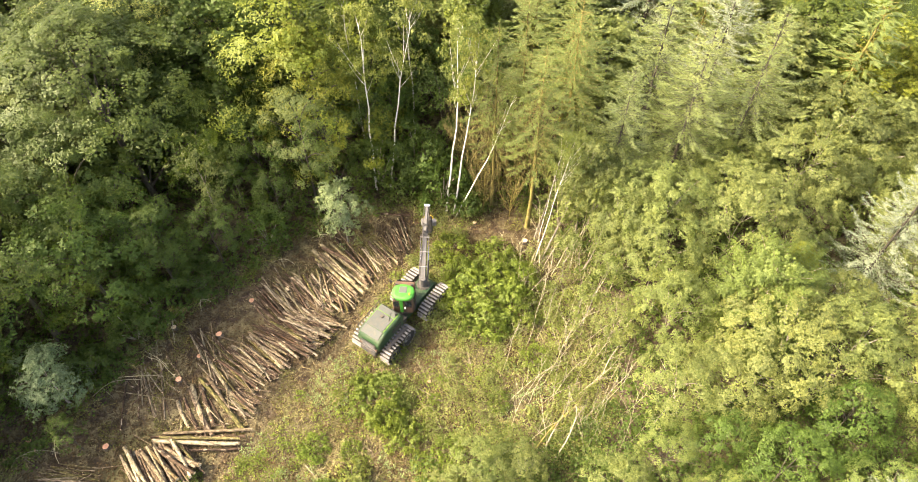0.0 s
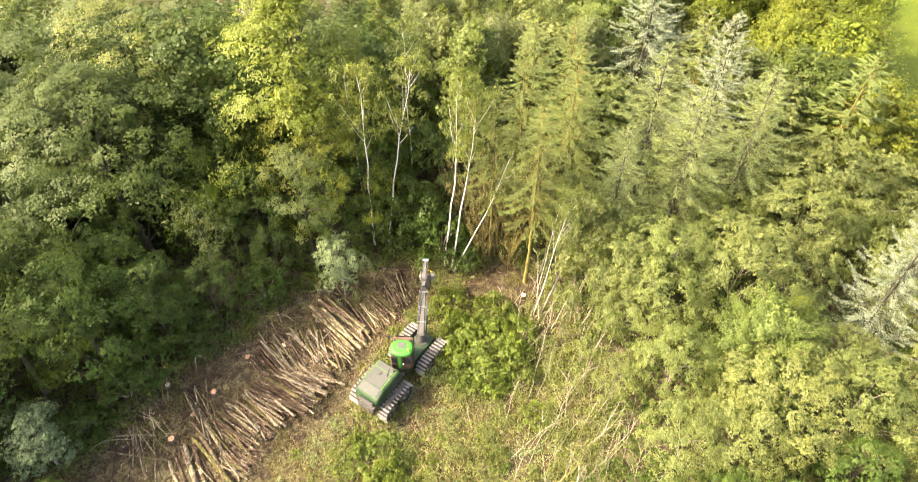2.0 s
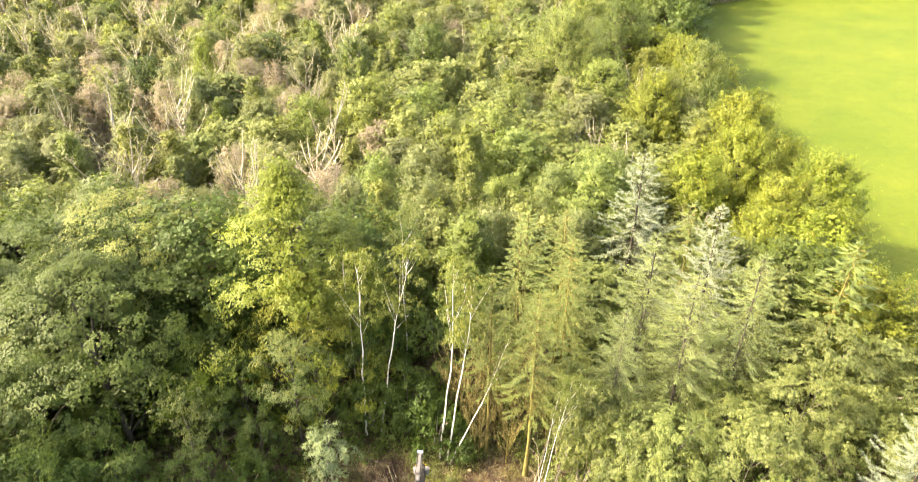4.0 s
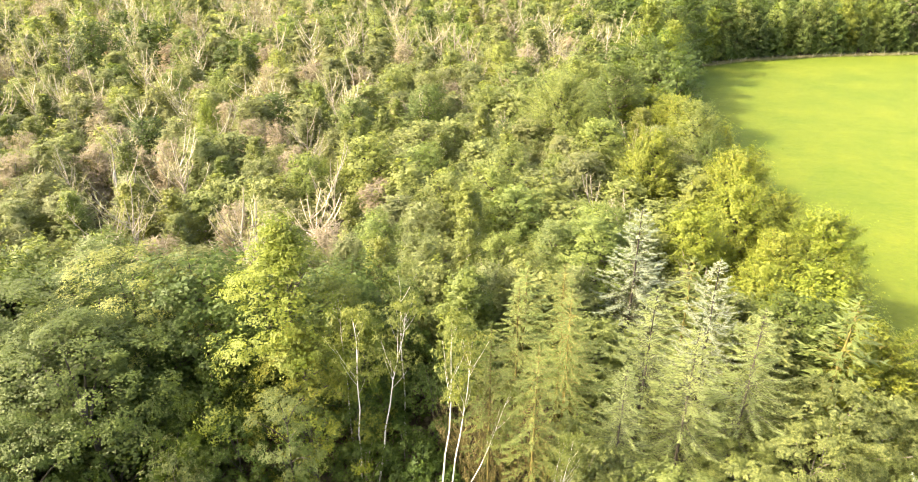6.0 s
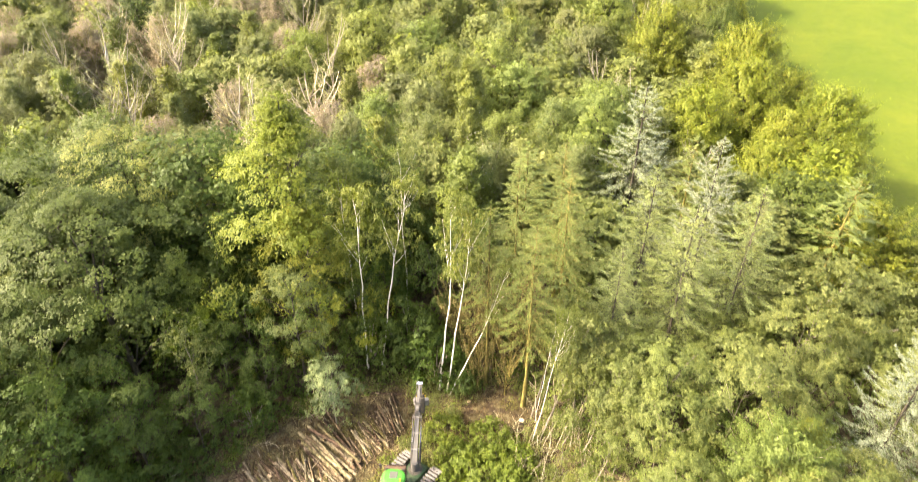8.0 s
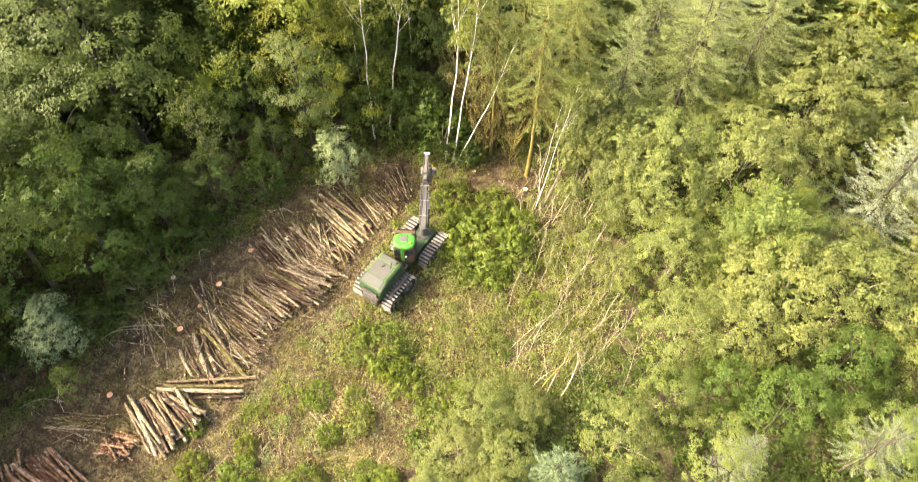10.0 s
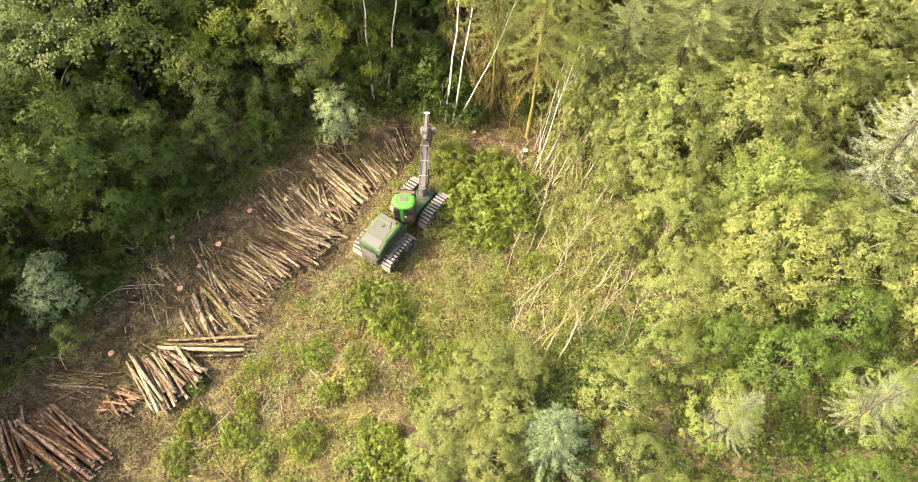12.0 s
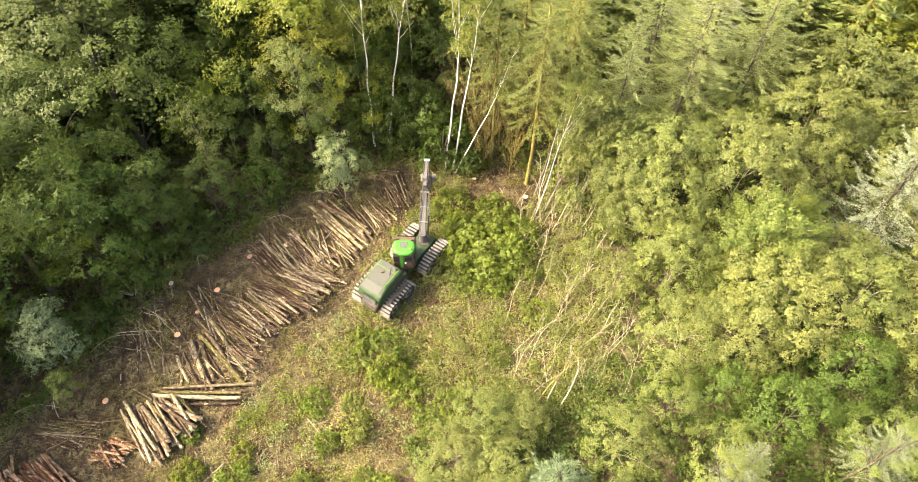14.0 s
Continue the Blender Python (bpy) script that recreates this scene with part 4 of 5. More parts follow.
def mix_at(x, y):
    """Which kinds grow where: (kind, weight, lowest, highest)."""
    if y > 145 and x < 46:
        return [("haze", 4, 10, 13), ("bare", 5, 11, 15), ("pink", 2, 9, 12), ("grey", 2, 11, 14), ("oak", 0.5, 11, 15), ("willow", 1, 9, 12), ("birch", 1, 11, 14)]
    if y > 205:
        return [("oak", 5, 12, 16), ("grey", 3, 12, 15), ("hazel", 1, 9, 11)]
    if edge_gap(FIELD, x, y) < 9 and y > 45:
        return [("beech", 3, 11, 13), ("hedge", 2, 11, 14), ("maple", 1, 11, 13)] if y < 110 else [("hedge", 4, 14, 17), ("maple", 1.5, 13, 15)]
    if y > 55 and x < -8 - (y - 55) * 0.12:
        return [("bare", 4.6, 10, 14), ("pink", 2.8, 9, 11), ("haze", 4.4, 9, 12), ("grey", 1.3, 10, 12.5), ("willow", 1.5, 8.5, 11), ("oak", 0.3, 9, 12), ("birch", 1.0, 10, 13)]
    if y > 110:
        return [("grey", 3, 11, 14), ("oak", 0.5, 11, 14), ("willow", 1.5, 9, 12), ("haze", 2.5, 9, 12), ("bare", 2.5, 9, 12), ("pink", 1.5, 9, 11), ("spruce", 0.4, 12, 15)]
    if y > 50:
        return [("grey", 3, 10, 14), ("willow", 4, 9, 12), ("maple", 0.4, 9, 13), ("birch", 2.4, 11, 14), ("oak", 0.3, 10, 13), ("bare", 0.8, 9, 12), ("haze", 2, 9, 12), ("pink", 0.6, 8, 10)]
    if x < -7:
        return [("oak", 4, 12, 16), ("hazel", 2.5, 8, 11), ("grey", 2, 12, 15)] if y > 22 else [("hazel", 3, 7, 10), ("oak", 2, 10, 13)]
    if x < 4 and y < 32:
        return [("willow", 5, 3.5, 5), ("grey", 1, 3.5, 5)]
    if x < 3:
        return [("birch", 3, 13, 16), ("willow", 1.5, 9, 12), ("hazel", 1.5, 8, 11)]
    if y > 34:
        return [("spruce", 0.4, 12, 14), ("willow", 3.5, 9, 12), ("larch", 0.5, 12, 15), ("grey", 1.2, 10, 13)] if x < 30 else [("willow", 3, 8, 11), ("beech", 1, 8, 11)]
    if y < 17:
        return [("willow", 2.5, 4, 8), ("grey", 3, 5, 8.5), ("hazel", 7, 4, 7)]
    return [("willow", 4.5, 5, 10), ("grey", 2, 6, 10.5), ("hazel", 1.2, 5, 8.5), ("maple", 0.5, 7, 9)]


GROWN = {}


def grow(x0, x1, y0, y1, gap, far):
    cells = {}
    for x, y, r in PLACED:
        cells.setdefault((int(x // 8), int(y // 8)), []).append((x, y, r))
    tries = int((x1 - x0) * (y1 - y0) / (gap * gap) * 9)
    for _ in range(tries):
        x, y = random.uniform(x0, x1), random.uniform(y0, y1)
        # only the cone that the lens sweeps, with a margin for shade and reflected light
        if abs(x) > max(25 + 0.36 * y, 13 + 0.58 * y) + (6 if x < 0 else 2) or inside(FIELD, x, y):
            continue
        if inside(CLEAR, x, y) or edge_gap(CLEAR, x, y) < (2.4 if x > 3 and y < 30 else 1.1) or edge_gap(FIELD, x, y) < 3.0:
            continue
        cx, cy = int(x // 8), int(y // 8)
        near = [q for i in (-1, 0, 1) for j in (-1, 0, 1) for q in cells.get((cx + i, cy + j), ())]
        if any((x - a) ** 2 + (y - b) ** 2 < max(gap, gap * 0.6 + r * 0.6) ** 2 for a, b, r in near):
            continue
        some = mix_at(x, y)
        kind, _, lo, hi = random.choices(some, [s[1] for s in some])[0]
        if GROWN.get(KINDS[kind][0], 0) > 298:
            kind = random.choice([k for k in ("birch", "willow", "grey", "haze", "hazel") if GROWN.get(KINDS[k][0], 0) < 298] or ["grey"])
        GROWN[KINDS[kind][0]] = GROWN.get(KINDS[kind][0], 0) + 1
        h = random.uniform(lo, hi)
        if y < 34 and x > -6:
            h = min(h, 5 + 0.16 * y)
        PLACED.append((x, y, 1.6))
        cells.setdefault((cx, cy), []).append((x, y, 1.6))
        plant(kind, x, y, h, None, random.uniform(1.3, 1.7) if far else random.uniform(0.95, 1.25), max(far, int(x < -33)))


def edge_row(line, gap, kinds):
    """Trees set along the rim of the cleared strip."""
    for (xa, ya), (xb, yb) in zip(line, line[1:]):
        steps = max(1, round(math.hypot(xb - xa, yb - ya) / gap))
        for k in range(steps):
            u = (k + random.uniform(0.2, 0.8)) / steps
            x, y = xa + (xb - xa) * u, ya + (yb - ya) * u
            if any((x - a) ** 2 + (y - b) ** 2 < 1.7**2 for a, b, _ in PLACED):
                continue
            kind, lo, hi = random.choice(kinds)
            hero(kind, x, y, random.uniform(lo, hi), random.uniform(0.9, 1.2))


edge_row([(-29.5, 14), (-23.0, 21.8), (-19.6, 26.6), (-15.4, 29.8), (-12.2, 33.4), (-8.6, 35.2)], 3.6, [("under", 2.5, 4.5), ("hazel", 6, 8.5), ("under", 2.5, 4)])
edge_row([(-32, 19), (-25.5, 25), (-21.5, 30)], 3.0, [("hazel", 8, 11), ("oak", 11, 13.5), ("hazel", 8, 10.5)])
grow(4, 46, 4, 36, 3.2, 0)
# unseen trees, added towards the sun past the left rim to shade the wood
for row in range(22):
    y = -8 + 6 * row
    rim = max(25 + 0.36 * y, 13 + 0.58 * y) + 8
    for k in range(4):
        x, yy = -rim - 6 * k + random.uniform(-2, 2), y + random.uniform(-2, 2)
        PLACED.append((x, yy, 2.0))
        plant(random.choice(("oak", "grey")), x, yy, random.uniform(18, 21) if 22 < y < 38 else random.uniform(12, 15) if y < 22 else random.uniform(14, 18), None, random.uniform(1.0, 1.25), 3)
grow(5, 32, 5, 16, 2.8, 0)
grow(-44, 4, 4, 36, 2.9, 0)
grow(-60, 60, 36, 62, 3.7, 1)
grow(-95, 60, 62, 100, 4.2, 2)
grow(-110, 90, 100, 145, 4.7, 3)
edge_row([(70, 189), (86, 196), (112, 202), (150, 205.5), (185, 208)], 7.5, [("hedge", 15, 19), ("maple", 14, 17), ("grey", 14, 18)])
edge_row([(66, 186), (86, 193.5), (112, 199.5), (150, 203), (185, 205.6)], 6.0, [("hedge", 8, 12), ("hazel", 7, 10), ("grey", 9, 13)])
edge_row([(68, 185), (84, 192), (110, 198), (150, 201.2), (185, 203.6)], 3.5, [("under", 3, 5), ("under", 2.5, 4)])
grow(-160, 200, 145, 275, 5.8, 4)
hero("maple", -7.4, 43.0, 14.0, 0.95)



# ---- the pasture's far margin: a post fence and rank dry grass ----
def fence(line, gap):
    root = new("post_fence")
    wire = Geo()
    tops = []
    for (xa, ya), (xb, yb) in zip(line, line[1:]):
        steps = max(1, round(math.hypot(xb - xa, yb - ya) / gap))
        tops += [(xa + (xb - xa) * k / steps, ya + (yb - ya) * k / steps) for k in range(steps)]
    first = None
    for x, y in tops:
        if first is None:
            g = Geo()
            g.tube([(0, 0, -0.3), (0, 0, 0.9), (0, 0, 1.25)], [0.07, 0.065, 0.05], 6)
            first = g.mesh("post", PALE_WOOD)
        ob = under(new("post", first), root)
        ob.matrix_basis = Matrix.LocRotScale((x, y, 0.1), Euler((random.uniform(-0.05, 0.05), random.uniform(-0.05, 0.05), 0)), (1, 1, random.uniform(0.9, 1.15)))
    for z in (0.5, 0.85, 1.15):
        wire.tube([(x, y, z + 0.1) for x, y in tops], np.full(len(tops), 0.012), 3)
    under(new("wire", wire.mesh("wire", STEEL)), root)
    tagged(root, "weathered wooden post and wire fence along the pasture", "fence")


fence([(70, 182.5), (84, 189), (110, 195), (150, 198), (210, 202)], 4.5)


def rank_grass():
    rng = np.random.default_rng(5)
    g = Geo(True)
    line = np.array([(66, 181.5), (84, 190), (110, 196), (150, 199), (250, 206)], float)
    k = 9000
    u = rng.uniform(0, len(line) - 1.001, k)
    i = u.astype(int)
    p = line[i] + (line[i + 1] - line[i]) * (u - i)[:, None] + rng.normal(0, 0.5, (k, 2))
    al = np.array([0, 0, 1.0]) + rng.normal(0, 0.35, (k, 3))
    g.leaves(rng, np.c_[p, np.full(k, 0.4)], unit(rng, k), 0.9, 0.12, 0.2, al)
    tagged(new("rank_grass", g.mesh("rank_grass", STRAW)), "pale dry rank grass along the fence", "grass", kind="stuff")


rank_grass()


# ---- logs and stumps ----
def log_mesh(seed, taper, bark):
    """A log of length 1 along x and radius 1, a little bent, with cut faces."""
    rng = np.random.default_rng(seed)
    g = Geo()
    k, sides = 7, 9
    u = np.linspace(-0.5, 0.5, k)
    bow = rng.uniform(-1.6, 1.6, 2)
    th = np.linspace(0, 2 * np.pi, sides, endpoint=False)
    lump = 1 + rng.normal(0, 0.07, (k, sides)) + rng.normal(0, 0.05, (k, 1))
    rad = (1 - taper * (u + 0.5))[:, None] * lump
    v = np.stack([np.repeat(u[:, None], sides, 1), rad * np.cos(th) + (bow[0] * (0.25 - u * u) * 2)[:, None], rad * np.sin(th)], -1).reshape(-1, 3)
    i, j = np.meshgrid(np.arange(k - 1), np.arange(sides), indexing="ij")
    g.add(v, np.stack([i * sides + j, (i + 1) * sides + j, (i + 1) * sides + (j + 1) % sides, i * sides + (j + 1) % sides], -1).reshape(-1, 4))
    for e, flip in ((0, 1), (k - 1, -1)):
        ring = v[e * sides : (e + 1) * sides]
        mid = ring.mean(0, keepdims=True)
        a = np.arange(sides)
        f = np.stack([a, (a + 1) % sides, np.full(sides, sides), np.full(sides, sides)], 1)[:, ::flip]
        me_v = np.concatenate([ring, mid])
        # each wedge of the cut face as a quad with a rim vertex in the middle of its chord
        half = (ring[a] + ring[(a + 1) % sides]) / 2
        vv = np.concatenate([me_v, half])
        f = np.stack([a, sides + 1 + a, (a + 1) % sides, np.full(sides, sides)], 1)
        g.add(vv, f if flip > 0 else f[:, ::-1], 1)
    me = g.mesh("log", bark, CUT)
    for p in me.polygons:
        p.use_smooth = p.material_index == 0
    return me


LOGS = [log_mesh(s, t, LOG_BARK) for s, t in ((1, 0.15), (2, 0.25), (3, 0.1), (4, 0.3), (5, 0.2))]
ALDER_LOGS = [log_mesh(s, t, RED_BARK) for s, t in ((6, 0.15), (7, 0.25), (8, 0.2))]
LOG_WORDS = {"thick": "debarked brown log lying in a stack", "thin": "slim brown log lying in a loose stack", "alder": "reddish-brown alder log lying in a stack"}


def lay_log(a, b, r, z, words):
    a, b = Vector((*a, z)), Vector((*b, z + random.uniform(-0.02, 0.06)))
    if random.random() < 0.5:
        a, b = b, a
    d = b - a
    m = Matrix.Translation((a + b) / 2) @ d.to_track_quat("X", "Z").to_matrix().to_4x4() @ Matrix.Rotation(random.uniform(0, 6.3), 4, "X")
    thin = r < 0.07
    top = "across" in words
    name = "cut_top" if top else "pole" if thin else "log"
    ob = new(name, random.choice(ALDER_LOGS if "alder" in words else LOGS))
    ob.matrix_world = m @ Matrix.Diagonal((d.length, r, r, 1))
    return tagged(ob, words if "alder" in words or top or not thin else "thin pale roundwood pole lying in a stack", name.replace("_", " "), {"cut_top": "cut tops", "pole": "poles along the track", "log": "logs along the track"}[name])


# each stack: the line of its far ends, the line of its near ends, how many, radius, tidiness
STACKS = [
    ((-7.0, 31.0), (-4.9, 33.4), (-5.4, 28.8), (-3.7, 30.9), 24, 0.075, 0.3, "thin"),
    ((-10.9, 29.9), (-9.2, 32.1), (-7.4, 26.5), (-6.2, 27.9), 13, 0.135, 0.1, "thick"),
    ((-12.2, 27.5), (-10.2, 28.8), (-10.4, 25.6), (-8.8, 25.6), 20, 0.09, 0.25, "thin"),
    ((-9.1, 27.1), (-8.5, 27.4), (-7.8, 25.3), (-7.3, 26.1), 10, 0.08, 0.2, "thin"),
    ((-14.3, 26.9), (-12.3, 28.4), (-10.3, 22.9), (-8.4, 25.0), 24, 0.09, 0.3, "thin"),
    ((-16.0, 21.5), (-14.6, 23.4), (-13.2, 19.3), (-11.6, 21.4), 14, 0.09, 0.35, "thin"),
    ((-14.5, 27.2), (-13.7, 28.8), (-13.2, 25.5), (-11.7, 26.5), 15, 0.06, 0.5, "thin"),
    ((-13.5, 24.0), (-11.2, 25.2), (-9.8, 22.1), (-8.4, 23.9), 34, 0.085, 0.3, "thin"),
    ((-14.7, 21.9), (-13.8, 23.6), (-12.5, 20.1), (-10.8, 21.8), 28, 0.085, 0.3, "thin"),
    ((-14.7, 18.8), (-14.2, 19.7), (-12.9, 17.7), (-12.5, 18.7), 14, 0.07, 0.2, "thin"),
    ((-18.0, 23.6), (-17.3, 23.7), (-15.8, 20.7), (-15.2, 21.2), 7, 0.075, 0.8, "thin"),
    ((-21.0, 21.0), (-20.3, 21.7), (-19.7, 17.6), (-18.0, 18.2), 6, 0.075, 1.3, "thin"),
    ((-17.7, 19.0), (-16.4, 20.8), (-16.7, 16.8), (-13.2, 17.1), 9, 0.14, 0.15, "thick"),
    ((-18.7, 16.7), (-18.3, 15.8), (-13.2, 16.7), (-13.1, 16.2), 6, 0.13, 0.1, "thick"),
    ((-19.7, 15.4), (-17.6, 15.9), (-17.5, 12.4), (-15.5, 14.1), 26, 0.125, 0.22, "thin"),
    ((-21.1, 12.7), (-20.5, 13.4), (-19.6, 12.0), (-19.0, 12.9), 22, 0.075, 0.2, "alder"),
    ((-24.9, 14.2), (-24.3, 14.6), (-21.8, 13.2), (-21.6, 14.4), 9, 0.06, 0.4, "thin"),
    ((-25.3, 11.1), (-24.1, 12.3), (-21.2, 8.5), (-20.4, 9.4), 32, 0.11, 0.2, "alder"),
    ((-26.5, 11.0), (-26.0, 11.8), (-24.7, 8.3), (-23.9, 9.0), 20, 0.11, 0.25, "alder"),
]
random.seed(21)
for a0, a1, b0, b1, count, r, loose, words in STACKS:
    count, r = int(count * (1.9 if words == "thin" else 1.2)), r * (0.88 if words == "thin" else 0.95)
    wide = ((Vector(a1) - Vector(a0)).length + (Vector(b1) - Vector(b0)).length) / 2
    row = max(3, min(count, int(wide / (2.1 * r))))
    for k in range(count):
        layer, slot = divmod(k, row)
        u = (slot + 0.5 + (0.5 if layer % 2 else 0)) / row + random.uniform(-0.25, 0.25) / row
        u = 0.5 + (u - 0.5) * 1.2
        v = 0.5 + (u - 0.5) * 1.1 + random.gauss(0, loose * 0.25)
        e, f = random.uniform(-0.10, 0.12), random.uniform(-0.10, 0.16) * (1 + loose)
        a = Vector(a0).lerp(Vector(a1), u)
        b = Vector(b0).lerp(Vector(b1), v)
        a, b = a.lerp(b, e), b.lerp(a, f)
        slip = (Vector(a1) - Vector(a0)).normalized() * random.gauss(0, 0.16 + 0.3 * loose)
        skew = (Vector(b1) - Vector(b0)).normalized() * random.gauss(0, 0.2)
        a, b = a + slip - skew, b + slip + skew
        rr = r * random.uniform(0.6, 1.3)
        lay_log(a, b, rr, rr - 0.05 + layer * r * 1.5, LOG_WORDS[words])
for a, b, r in [((-15.4, 26.6), (-12.6, 27.5), 0.045), ((-22.0, 19.6), (-17.9, 18.9), 0.04), ((-3.9, 35.6), (-3.0, 34.6), 0.1), ((-6.6, 34.3), (-3.4, 34.0), 0.08), ((-19.3, 14.9), (-21.7, 14.6), 0.035)]:
    lay_log(a, b, r, r - 0.03, "single thin pole lying on bare soil")
# thin tops and offcuts that lie across the stacks
for a0, a1, b0, b1, count, r, loose, words in STACKS:
    for _ in range(3):
        mid = (Vector(a0) + Vector(a1) + Vector(b0) + Vector(b1)) / 4 + Vector((random.gauss(0, 0.8), random.gauss(0, 0.8)))
        run = Vector(b0) - Vector(a0)
        half = Matrix.Rotation(radians(random.gauss(0, 35)), 2) @ run.normalized() * random.uniform(0.6, 1.5)
        lay_log(mid - half, mid + half, random.uniform(0.03, 0.05), random.uniform(0.12, 0.3), "thin bent top lying across the log stack")


# loose heaps of cut tops on the cleared ground
random.seed(33)
for hx, hy, count in [(-14.2, 11.6, 16), (-11.6, 12.6, 12), (-15.4, 9.8, 12), (-9.4, 13.8, 8), (-13.6, 8.6, 9), (-6.0, 15.4, 6), (-7.6, 19.4, 7), (-1.4, 18.6, 7), (0.2, 21.0, 8)]:
    lie = random.uniform(0, 180)
    for _ in range(count):
        mid = Vector((hx + random.gauss(0, 0.7), hy + random.gauss(0, 0.55)))
        a = radians(lie + random.gauss(0, 28))
        half = Vector((math.cos(a), math.sin(a))) * random.uniform(0.35, 1.0)
        lay_log(mid - half, mid + half, random.uniform(0.018, 0.04), random.uniform(0.03, 0.22), "thin pale cut top lying across rough grass")


def stump(x, y, r, h, red):
    g = Geo()
    sides = 12
    th = np.linspace(0, 2 * np.pi, sides, endpoint=False)
    rng = np.random.default_rng(int(abs(x) * 37 + y))
    flare = 1 + 0.35 * np.maximum(0, np.cos(th * 4 + rng.uniform(0, 6))) * rng.uniform(0.4, 1, sides)
    rows = [(-0.15, 1.35 * flare), (0.05, 1.15 * flare), (h * 0.7, np.ones(sides)), (h, 0.97 * np.ones(sides))]
    v = np.concatenate([np.stack([r * s * np.cos(th), r * s * np.sin(th), np.full(sides, z)], 1) for z, s in rows])
    i, j = np.meshgrid(np.arange(3), np.arange(sides), indexing="ij")
    g.add(v, np.stack([i * sides + j, i * sides + (j + 1) % sides, (i + 1) * sides + (j + 1) % sides, (i + 1) * sides + j], -1).reshape(-1, 4))
    ring = v[-sides:]
    half = (ring + np.roll(ring, -1, 0)) / 2
    a = np.arange(sides)
    g.add(np.concatenate([ring, ring.mean(0, keepdims=True), half]), np.stack([a, sides + 1 + a, (a + 1) % sides, np.full(sides, sides)], 1), 1)
    ob = new("tree_stump", g.mesh("tree_stump", STUMP_BARK, RED_CUT if red else CUT))
    ob.location = (x, y, -0.02)
    tagged(ob, "fresh alder stump with an orange cut face" if red else "fresh stump with a pale cut face", "stump", "stumps")


for row in [(-16.2, 23.6, 0.2, 0.25, 1), (-18.1, 20.3, 0.2, 0.22, 1), (-21.4, 15.9, 0.19, 0.2, 1), (-14.5, 26.3, 0.19, 0.2, 1), (-12.1, 27.2, 0.2, 0.3, 0), (-22.6, 11.6, 0.2, 0.25, 0),
            (4.9, 31.3, 0.19, 0.3, 0), (1.2, 33.2, 0.16, 0.2, 0), (-17.2, 22.0, 0.15, 0.15, 1), (-19.4, 24.2, 0.17, 0.2, 0), (-6.9, 34.6, 0.17, 0.25, 0), (-26.2, 16.3, 0.18, 0.2, 1), (-25.6, 15.6, 0.16, 0.2, 1), (-2.0, 20.0, 0.12, 0.12, 1)]:
    stump(*row)


